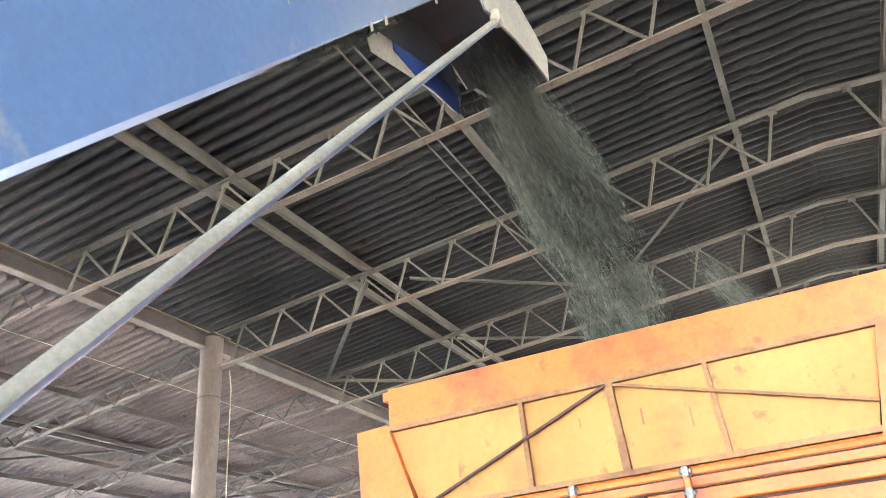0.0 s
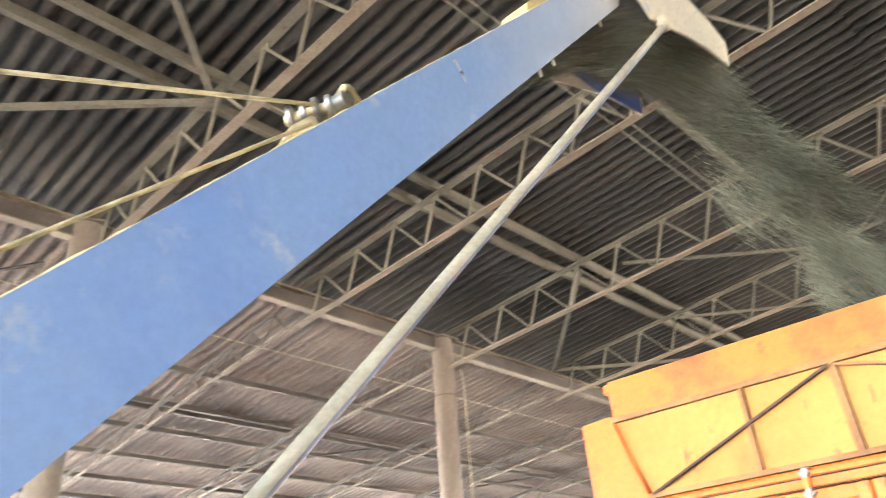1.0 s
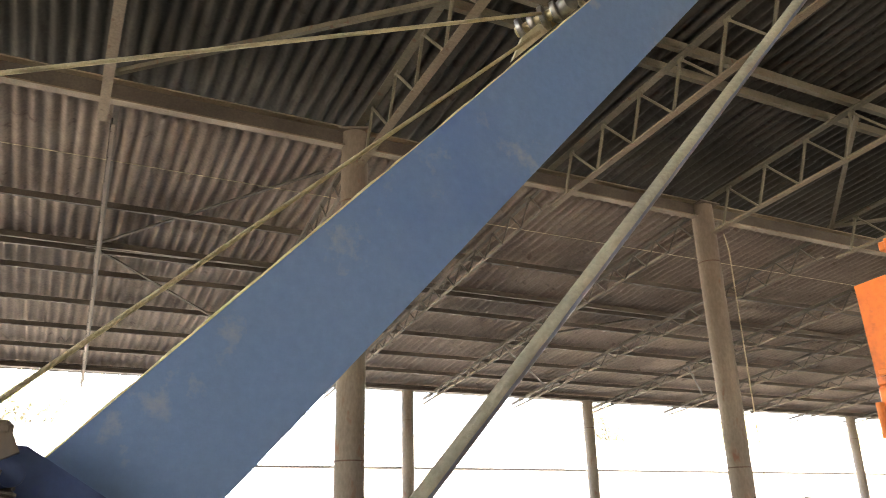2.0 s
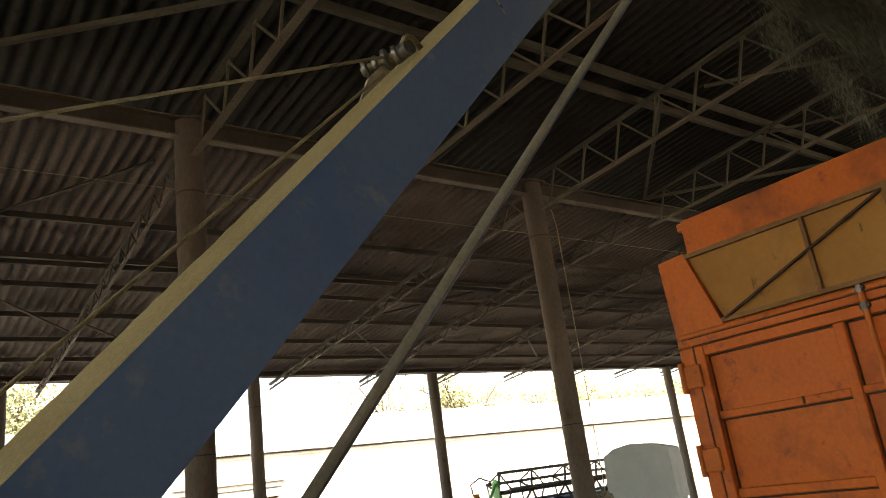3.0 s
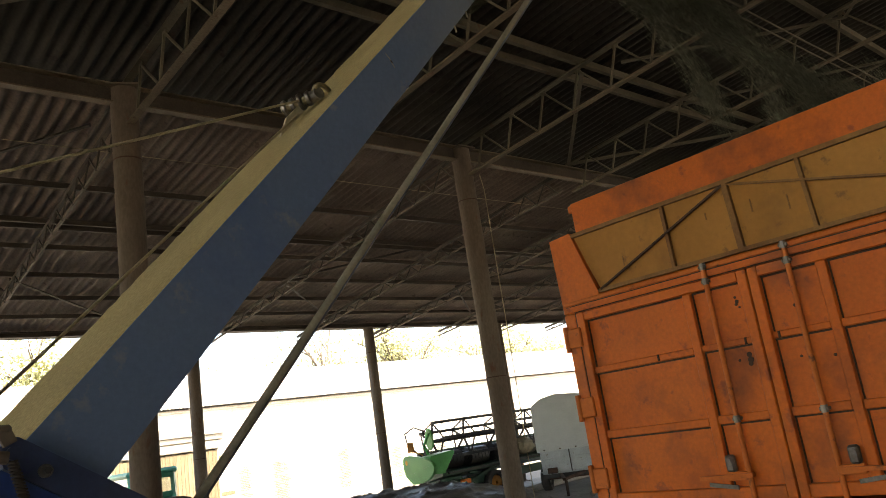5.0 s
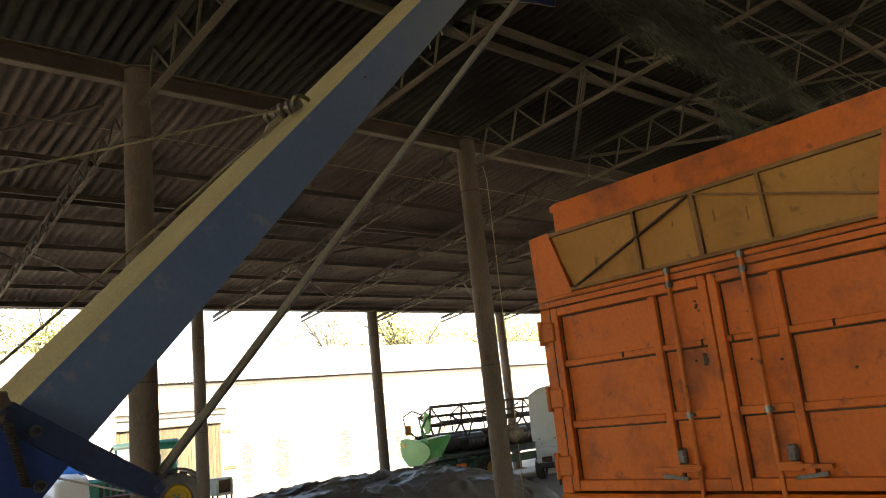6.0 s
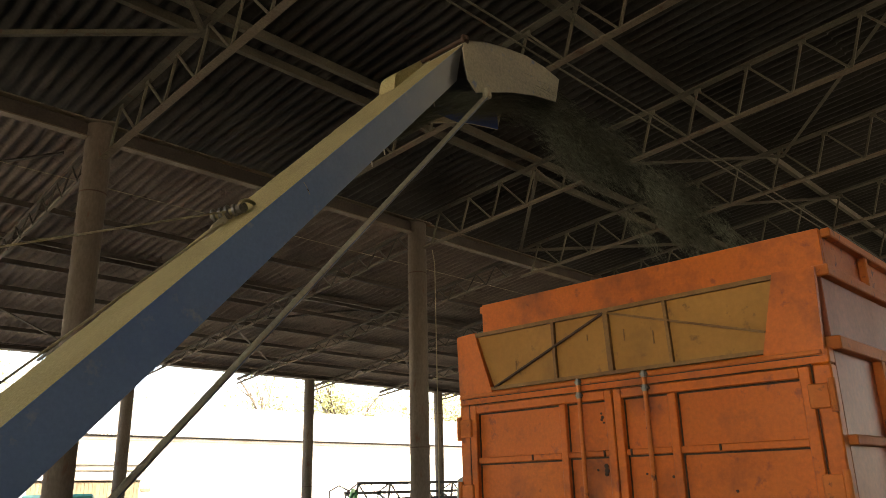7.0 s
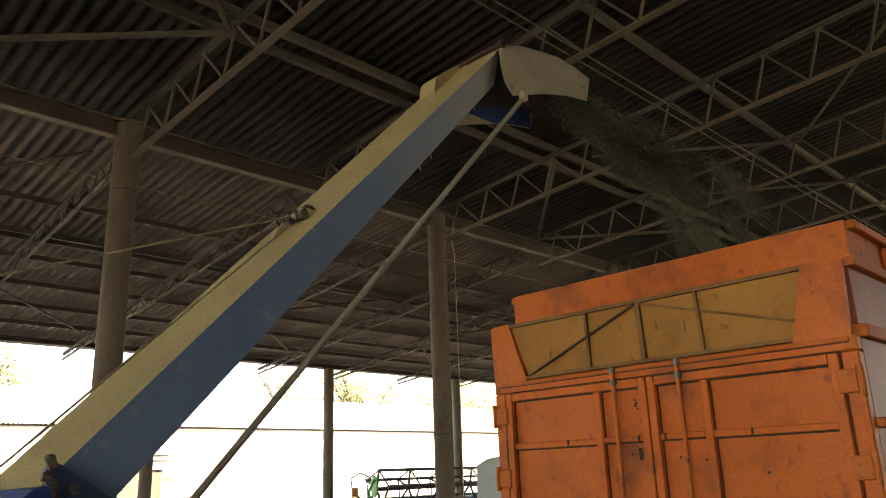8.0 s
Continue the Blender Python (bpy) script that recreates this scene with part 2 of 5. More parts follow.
# ---- mesh tools ----
class Shape:
    """Gathers boxes, bars, tubes and plates into one mesh."""

    def __init__(self):
        self.v, self.f = [], []

    def add(self, verts, faces):
        k = len(self.v)
        self.v += [tuple(p) for p in verts]
        self.f += [tuple(i + k for i in q) for q in faces]
        return self

    def box(self, x0, x1, y0, y1, z0, z1, chamfer=0.0):
        c = min(chamfer, abs(x1 - x0) / 2.5, abs(y1 - y0) / 2.5, abs(z1 - z0) / 2.5)
        if c <= 0:
            v = [(x, y, z) for x in (x0, x1) for y in (y0, y1) for z in (z0, z1)]
            return self.add(v, [(0, 1, 3, 2), (4, 6, 7, 5), (0, 4, 5, 1), (2, 3, 7, 6), (0, 2, 6, 4), (1, 5, 7, 3)])
        bm = bmesh.new()
        bmesh.ops.create_cube(bm, size=1.0, matrix=Matrix.LocRotScale(((x0 + x1) / 2, (y0 + y1) / 2, (z0 + z1) / 2), None, (abs(x1 - x0), abs(y1 - y0), abs(z1 - z0))))
        bmesh.ops.bevel(bm, geom=bm.edges[:], offset=c, segments=1, affect="EDGES")
        bm.verts.index_update()
        self.add([v.co for v in bm.verts], [[v.index for v in f.verts] for f in bm.faces])
        bm.free()
        return self

    def bar(self, a, b, w, h, up=(0, 0, 1)):
        a, b = Vector(a), Vector(b)
        d = (b - a).normalized()
        s = d.cross(Vector(up))
        s = s.normalized() if s.length > 1e-4 else Vector((1, 0, 0))
        u = s.cross(d).normalized()
        v = [p + s * (i * w / 2) + u * (j * h / 2) for p in (a, b) for i, j in ((-1, -1), (1, -1), (1, 1), (-1, 1))]
        return self.add(v, [(0, 1, 2, 3), (7, 6, 5, 4), (0, 4, 5, 1), (1, 5, 6, 2), (2, 6, 7, 3), (3, 7, 4, 0)])

    def angle(self, a, b, w, t=0.008, up=(0, 0, 1), side=1):
        """An L section: one flange level, one upright."""
        a, b = Vector(a), Vector(b)
        d = (b - a).normalized()
        s = d.cross(Vector(up)).normalized() * side
        u = Vector(up)
        prof = [(0, 0), (w, 0), (w, t), (t, t), (t, w), (0, w)]
        v = [p + s * i + u * j for p in (a, b) for i, j in prof]
        return self.add(v, [(i, (i + 1) % 6, (i + 1) % 6 + 6, i + 6) for i in range(6)] + [(3, 2, 1, 0), (5, 4, 3, 0), (6, 7, 8, 9), (6, 9, 10, 11)])

    def tube(self, a, b, r, n=12, r2=None, caps=True):
        a, b = Vector(a), Vector(b)
        d = (b - a).normalized()
        s = d.cross(Vector((0, 0, 1)))
        s = s.normalized() if s.length > 1e-3 else Vector((1, 0, 0))
        u = s.cross(d)
        r2 = r if r2 is None else r2
        v = [p + (s * math.cos(i * 2 * math.pi / n) + u * math.sin(i * 2 * math.pi / n)) * q for p, q in ((a, r), (b, r2)) for i in range(n)]
        f = [(i, (i + 1) % n, n + (i + 1) % n, n + i) for i in range(n)]
        if caps:
            f += [tuple(range(n - 1, -1, -1)), tuple(range(n, 2 * n))]
        return self.add(v, f)

    def sweep(self, points, r, n=8):
        """One round tube along a line of points."""
        pts = [Vector(p) for p in points]
        rings = []
        s = None
        for i, p in enumerate(pts):
            d = (pts[min(i + 1, len(pts) - 1)] - pts[max(i - 1, 0)]).normalized()
            s = d.cross(Vector((0.13, 0.21, 0.97))) if s is None else s - d * s.dot(d)
            s = s.normalized() if s.length > 1e-3 else d.orthogonal().normalized()
            u = s.cross(d)
            rings.append([p + (s * math.cos(k * 2 * math.pi / n) + u * math.sin(k * 2 * math.pi / n)) * r for k in range(n)])
        m = len(rings)
        f = [(i * n + k, i * n + (k + 1) % n, (i + 1) * n + (k + 1) % n, (i + 1) * n + k) for i in range(m - 1) for k in range(n)]
        f += [tuple(range(n - 1, -1, -1)), tuple(range((m - 1) * n, m * n))]
        return self.add([v for ring in rings for v in ring], f)

    def plate(self, outline, offset):
        """A flat outline (any polygon) made thick by the vector offset."""
        k, o = len(outline), Vector(offset)
        v = [Vector(p) for p in outline] + [Vector(p) + o for p in outline]
        return self.add(v, [tuple(range(k - 1, -1, -1)), tuple(range(k, 2 * k))] + [(i, (i + 1) % k, k + (i + 1) % k, k + i) for i in range(k)])

    def ring(self, centre, axis, r_out, r_in, width, n=24, tread=0.0):
        """A wheel ring round an axis."""
        c, a = Vector(centre), Vector(axis).normalized()
        s = a.cross(Vector((0, 0, 1)))
        s = s.normalized() if s.length > 1e-3 else Vector((1, 0, 0))
        u = s.cross(a)
        prof = [(r_in, -0.5), (r_in + (r_out - r_in) * 0.55, -0.56), (r_out * 0.97, -0.44), (r_out, -0.2), (r_out, 0.2), (r_out * 0.97, 0.44), (r_in + (r_out - r_in) * 0.55, 0.56), (r_in, 0.5)]
        v = []
        for i in range(n):
            t = i * 2 * math.pi / n
            e = s * math.cos(t) + u * math.sin(t)
            k = tread if i % 2 else 0.0
            v += [c + e * (q - (k if q > r_out * 0.95 else 0)) + a * (w * width) for q, w in prof]
        m = len(prof)
        f = [(i * m + j, i * m + (j + 1) % m, ((i + 1) % n) * m + (j + 1) % m, ((i + 1) % n) * m + j) for i in range(n) for j in range(m)]
        return self.add(v, f)

    def mesh(self, name, mat, smooth=False):
        me = bpy.data.meshes.new(name)
        me.from_pydata(self.v, [], self.f)
        me.materials.append(mat)
        bm = bmesh.new()
        bm.from_mesh(me)
        bmesh.ops.recalc_face_normals(bm, faces=bm.faces[:])
        bm.to_mesh(me)
        bm.free()
        if smooth:
            me.shade_smooth()
            me.set_sharp_from_angle(angle=radians(35))
        return me

    def obj(self, name, mat, parent=None, label="", smooth=False):
        ob = new(name, self.mesh(name, mat, smooth))
        if parent:
            ob.parent = parent
            ob.matrix_parent_inverse = Matrix.Translation(-base_of(parent))
        return tagged(ob, label)


def base_of(ob):
    p = Vector((0, 0, 0))
    while ob:
        p += ob.matrix_basis.translation
        if ob.parent:
            p += ob.matrix_parent_inverse.translation
        ob = ob.parent
    return p


def thing(name, label, category, group="", kind="", at=(0, 0, 0)):
    ob = new(name)
    ob.location = at
    ob.empty_display_size = 0.2
    return tagged(ob, label, category, group, kind)


def loops(*rows):
    """Faces of a skin over rows of equally many points."""
    k = len(rows[0])
    v = [p for r in rows for p in r]
    return v, [(i * k + j, i * k + j + 1, (i + 1) * k + j + 1, (i + 1) * k + j) for i in range(len(rows) - 1) for j in range(k - 1)]


# ---- the shed: x runs along its length, y across, columns of the middle row at y = 0 ----
# Past about x = -12 the shed is unseen, lengthened to cut end light.
SHED_X0, SHED_X1 = -24.3, 51.0
ROW_X, ROW_Y, BAY = -0.27, -0.07, 5.86


def bay_x(x):
    """x in the shed's own grid of six units a bay."""
    return ROW_X + x * BAY / 6


RIDGE, NEAR_EAVE, FAR_EAVE = -9.0, -18.6, 11.24


def roof_z(y):
    """Underside of the roofing."""
    if y > 0:
        return 7.16 - 0.1174 * y
    return 7.16 + 0.088 * min(-y, 2 * -RIDGE + y)


def top_chord(y):
    return roof_z(y) - 0.20 if y > 0 else roof_z(y) - 0.17


def ground():
    s = Shape()
    r = 900.0
    xs = [-r, -120, -60, -30, 0, 30, 60, 120, r]
    v, f = loops(*[[(x, y, 0.0) for x in xs] for y in xs])
    tagged(s.add(v, f).obj("ground", EARTH), "pale dry trodden earth yard around the shed", "ground", kind="structure")
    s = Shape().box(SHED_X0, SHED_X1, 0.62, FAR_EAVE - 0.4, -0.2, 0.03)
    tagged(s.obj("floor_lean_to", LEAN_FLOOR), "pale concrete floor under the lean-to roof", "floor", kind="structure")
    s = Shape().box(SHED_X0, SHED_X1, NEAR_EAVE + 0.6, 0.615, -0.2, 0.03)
    tagged(s.obj("floor", FLOOR), "dusty concrete floor under the shed roof, darkened against bounce", "floor", kind="structure")


def corrugated_roof():
    """Overlapping rows of corrugated sheets, all in one ceiling mesh."""
    rng = random.Random(4)
    pitch, per, amp, length = 0.178, 6, 0.034, 1.46
    wide = pitch * per
    s = Shape()
    rows = []
    y = FAR_EAVE
    while y > 0.25:
        rows.append((y, max(y - length - 0.30, 0.20)))
        y -= length
    y = 0.26
    while y > RIDGE:
        rows.append((y, max(y - length - 0.30, RIDGE - 0.05)))
        y -= length
    y = RIDGE + 0.05
    while y > NEAR_EAVE:
        rows.append((y, y - length - 0.30))
        y -= length
    steps = per * 6
    for k, (ya, yb) in enumerate(rows):
        lift = 0.018 * (k % 2)
        i = 0
        x = SHED_X0 - 0.4
        while x < SHED_X1 + 0.3:
            dz, dy = rng.uniform(-0.006, 0.006), rng.uniform(-0.02, 0.02)
            tilt = rng.uniform(-0.008, 0.008)
            line = []
            for j in range(steps + 3):
                q = x + j * wide / steps
                line.append((q, amp * (1 + math.cos(2 * math.pi * (q - SHED_X0) / pitch)) + lift + dz + 0.003 * (i % 2)))
            v, f = loops([(q, ya + dy, roof_z(ya) + h + tilt) for q, h in line], [(q, yb + dy, roof_z(yb) + h - tilt) for q, h in line])
            s.add(v, f)
            x += wide
            i += 1
        # Each bay gets its own mesh; its light is in the base colour.
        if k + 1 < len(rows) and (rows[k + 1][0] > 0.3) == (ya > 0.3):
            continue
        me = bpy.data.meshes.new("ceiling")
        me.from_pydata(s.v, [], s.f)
        me.materials.append(LEAN_SHEET_LIT if ya > 0.3 else ASBESTOS_SHADED)
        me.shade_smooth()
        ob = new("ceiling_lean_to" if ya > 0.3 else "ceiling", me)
        tagged(ob, "reddish-brown corrugated asbestos roofing of the lean-to, lightened for yard light" if ya > 0.3 else "grey-brown corrugated asbestos roofing, dusty and stained, darkened for shade", "ceiling", kind="structure")
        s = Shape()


def columns():
    def build(top, r):
        c = thing("column", "brown painted round steel column standing on the shed floor", "column", "columns of the shed")
        s = Shape().tube((0, 0, 0.03), (0, 0, top), r, 28)
        s.obj("shaft", COLUMN, c, smooth=True)
        for z in (0.42 * top, 0.86 * top):
            Shape().tube((0, 0, z - 0.008), (0, 0, z + 0.008), r + 0.006, 28).obj("weld_ring", RUST, c)
        Shape().box(-0.26, 0.26, -0.26, 0.26, 0.03, 0.055, 0.004).obj("base_plate", COLUMN, c)
        Shape().box(-0.2, 0.2, -0.2, 0.2, top - 0.02, top + 0.005, 0.003).obj("cap_plate", COLUMN, c)
        return c

    first = build(6.97, 0.168)
    first.matrix_basis = pose(bay_x(-24), ROW_Y, 0)
    for k in range(-3, 9):
        copy_thing(first, pose(bay_x(6 * k), ROW_Y, 0, 0, 0, 23 * k))
    first = build(5.73, 0.165)
    first.matrix_basis = pose(-24.37, 10.72, 0)
    for k in range(-3, 9):
        copy_thing(first, pose(-0.61 + 5.94 * k, 10.72, 0, 0, 0, 31 * k))
    first = build(6.9, 0.168)
    first.matrix_basis = pose(bay_x(-24), -18.0, 0)
    for k in range(-3, 9):
        copy_thing(first, pose(bay_x(6 * k), -18.0, 0, 0, 0, 31 * k))


def beams():
    for name, y, z0, z1, label in (("column_beam", ROW_Y, 6.745, 6.985, "rusty brown steel beam along the middle columns"), ("eave_beam", 10.72, 5.735, 5.86, "dark steel beam along the eave columns"), ("eave_beam", -18.0, 6.905, 7.1, "dark steel beam along the eave columns")):
        b = thing(name, label, "beam", kind="structure")
        mat, half = (CHORD, 0.065) if y == ROW_Y else (DARK_STEEL, 0.11)
        Shape().box(SHED_X0, SHED_X1, y - half, y + half, z0, z0 + 0.018).obj("bottom_flange", mat, b)
        Shape().box(SHED_X0, SHED_X1, y - 0.012, y + 0.012, z0 + 0.018, z1 - 0.018).obj("web", DARK_STEEL, b)
        Shape().box(SHED_X0, SHED_X1, y - 0.11, y + 0.11, z1 - 0.018, z1).obj("top_flange", mat, b)


def near_truss():
    """One half truss pair between the middle columns and the next row."""
    t = thing("roof_truss", "dusty welded steel angle roof truss under the ridge roof", "truss", "trusses of the middle span")

    def bottom(d):
        return 6.42 + 0.072 * d

    for side, name in ((0, "near"), (1, "far")):
        def at(d, z):
            return (0, -d if side == 0 else -18.0 + d, z)
        top_a, top_b = at(0.12, top_chord(-0.12)), at(9.0, top_chord(-9.0))
        for turn in (1, -1):
            Shape().angle(top_a, top_b, 0.055, 0.01, side=turn).obj("top_chord", ROOF_STEEL, t)
        for a, b in ((0.17, 6.1), (6.1, 9.0)):
            for turn in (1, -1):
                Shape().angle(at(a, bottom(a)), at(b, bottom(b)), 0.05, 0.01, side=turn).obj("bottom_chord", CHORD, t)
        d = 0.45
        while d < 8.6:
            hi = d + 0.22
            Shape().bar(at(d, bottom(d) + 0.02), at(hi, top_chord(-hi) - 0.02), 0.028, 0.028).obj("web_member", ROOF_STEEL, t)
            if d + 0.72 < 8.9:
                Shape().bar(at(hi, top_chord(-hi) - 0.02), at(d + 0.72, bottom(d + 0.72) + 0.02), 0.026, 0.026).obj("web_member", ROOF_STEEL, t)
            # gusset hanging from the top chord
            Shape().box(-0.006, 0.006, at(hi, 0)[1] - 0.05, at(hi, 0)[1] + 0.05, top_chord(-hi) - 0.07, top_chord(-hi) + 0.01).obj("gusset", ROOF_STEEL, t)
            d += 0.72
    return t


def far_truss():
    t = thing("roof_truss", "light dark steel lattice truss under the lean-to roof", "truss", "trusses of the side span")

    def at(y, z):
        return (0.1 + 0.03 * y, y, z)

    def bottom(y):
        return 6.60 - 0.097 * y

    Shape().angle(at(0.12, top_chord(0.12)), at(11.45, top_chord(11.45)), 0.065, 0.009).obj("top_chord", DARK_STEEL, t)
    Shape().angle(at(0.17, bottom(0.17)), at(11.45, bottom(11.45)), 0.042, 0.008).obj("bottom_chord", COLUMN, t)
    d = 0.3
    while d < 11.0:
        Shape().sweep([at(d, bottom(d)), at(d + 0.3, top_chord(d + 0.3))], 0.013, 6).obj("web_member", DARK_STEEL, t)
        if d + 0.6 < 11.4:
            Shape().sweep([at(d + 0.3, top_chord(d + 0.3)), at(d + 0.6, bottom(d + 0.6))], 0.013, 6).obj("web_member", DARK_STEEL, t)
        d += 0.6
    return t


def trusses():
    n, f = near_truss(), far_truss()
    n.matrix_basis, f.matrix_basis = pose(bay_x(-24), 0, 0), pose(bay_x(-24), 0, 0)
    for k in range(-7, 17):
        copy_thing(n, pose(bay_x(3 * k), 0, 0))
        copy_thing(f, pose(bay_x(3 * k), 0, 0))


def purlins():
    def channel(y, mat, h=0.11, w=0.07, lift=0.0):
        z1 = roof_z(y) - 0.004 - lift
        p = Shape().box(SHED_X0, SHED_X1, y - w / 2, y + w / 2, z1 - h, z1 - h + 0.012)
        p.box(SHED_X0, SHED_X1, y - w / 2, y - w / 2 + 0.012, z1 - h + 0.012, z1 - 0.012)
        p.box(SHED_X0, SHED_X1, y - w / 2, y + w / 2, z1 - 0.012, z1)
        tagged(p.obj("purlin", mat), "long steel channel purlin carrying the roofing", "purlin", "purlins", kind="structure")

    for y in (-2.49, -2.86, -5.42, -8.15, -9.85, -12.6, -15.3):
        channel(y, ROOF_STEEL)
    for y in (3.05, 4.38, 5.5, 6.9, 8.25, 9.5):
        channel(y, DARK_STEEL, 0.09, 0.06)
    channel(11.1, DARK_STEEL, 0.16, 0.06, -0.075)
    channel(4.62, DARK_STEEL, 0.09, 0.06)
    for y in (-5.33, -5.46):
        s = Shape().tube((SHED_X0, y, 6.84), (SHED_X1, y, 6.84), 0.012, 6)
        tagged(s.obj("tie_rod", ROOF_STEEL), "thin steel tie rod across the bottom chords", "rod", "tie rods", kind="structure")


def braces():
    near = [((0, -2.87, 7.2), (3.0, -0.15, 6.98)), ((0.15, -3.5, 7.1), (3, -5.75, 7.45)), ((3, -5.75, 7.45), (0, -8.2, 7.72)), ((-6, -2.75, 7.2), (-9, -0.2, 7.0)), ((-6, -2.75, 7.2), (-9.0, -5.6, 7.5)), ((-3, -5.7, 7.45), (-6, -8.4, 7.75)), ((6, -2.9, 7.2), (3, -0.2, 7.0)), ((3, -2.9, 7.2), (6, -5.7, 7.5)), ((9, -2.9, 7.2), (12, -5.7, 7.5)), ((9, -5.7, 7.5), (12, -8.4, 7.8))]
    for a, b in near:
        a, b = (bay_x(a[0]), a[1], a[2] + 0.02 * a[1]), (bay_x(b[0]), b[1], b[2] + 0.02 * b[1])
        tagged(Shape().angle(a, b, 0.055, 0.008).obj("roof_brace", ROOF_STEEL), "diagonal steel angle brace between roof trusses", "brace", "roof braces", kind="structure")
    far = [((-8.9, 4.5, 6.55), (-6, 1.2, 6.98)), ((-8.9, 4.5, 6.55), (-5.8, 4.4, 6.55)), ((-8.8, 4.5, 6.55), (-5.7, 7.5, 6.1)), ((0.3, 6.9, 6.25), (3.2, 4.4, 6.6)), ((0.3, 6.9, 6.25), (3.3, 9.5, 5.9)), ((-5.7, 7.0, 6.2), (-2.8, 9.6, 5.9)), ((6.3, 7, 6.2), (9.2, 4.4, 6.6)), ((6.3, 7, 6.2), (9.3, 9.5, 5.9))]
    for a, b in far:
        a, b = (bay_x(a[0]), *a[1:]), (bay_x(b[0]), *b[1:])
        tagged(Shape().angle(a, b, 0.05, 0.008).obj("roof_brace", DARK_STEEL), "diagonal dark steel brace between lattice trusses", "brace", "roof braces", kind="structure")
    # a loose wire strung from the top of a column along the truss
    s = Shape().sweep([(0.0, -0.22, 0.4), (0.03, -0.22, 3.0), (0.02, -0.23, 6.2), (-0.08, -0.27, 6.45)], 0.009, 6)
    tagged(s.obj("wire", ROPE), "thin wire running down a brown round column", "wire")
    s = Shape().tube((SHED_X0, 1.42, 6.72), (SHED_X1, 1.42, 6.72), 0.006, 5)
    tagged(s.obj("wire", ROPE), "thin wire stretched under the lean-to roof", "wire")


def end_wall():
    s = Shape()
    out = [(SHED_X1 + 0.3, FAR_EAVE - 0.3, 0), (SHED_X1 + 0.3, NEAR_EAVE + 0.3, 0), (SHED_X1 + 0.3, NEAR_EAVE + 0.3, 7.05), (SHED_X1 + 0.3, RIDGE, 7.94), (SHED_X1 + 0.3, 0, 7.15), (SHED_X1 + 0.3, FAR_EAVE - 0.3, 5.7)]
    tagged(s.plate(out, (0.25, 0, 0)).obj("wall_end", CONCRETE), "plain concrete wall closing the far shed end", "wall", kind="structure")


def side_wall():
    # Unseen wall, added to block daylight from the lean-to's open end.
    s = Shape().box(SHED_X0 - 0.3, SHED_X0 - 0.02, 0.3, FAR_EAVE - 0.5, 0, 5.7)
    tagged(s.obj("wall_lean_to", CONCRETE), "unseen grey concrete wall added to dim the lean-to", "wall", kind="structure")
    # Unseen wall, added to keep side light off the main roof.
    s = Shape().box(SHED_X0, 3.0, -18.55, -18.2, 0, 7.08)
    tagged(s.obj("wall_side", CONCRETE), "unseen grey concrete wall added to dim the main roof", "wall", kind="structure")


ground()
corrugated_roof()
columns()
beams()
trusses()
purlins()
braces()
end_wall()
side_wall()


# ---- the orange trailer, its tail boards at x = -5.7 ----
TX, TL, TR, TC = -5.70, -6.05, -8.51, -7.28


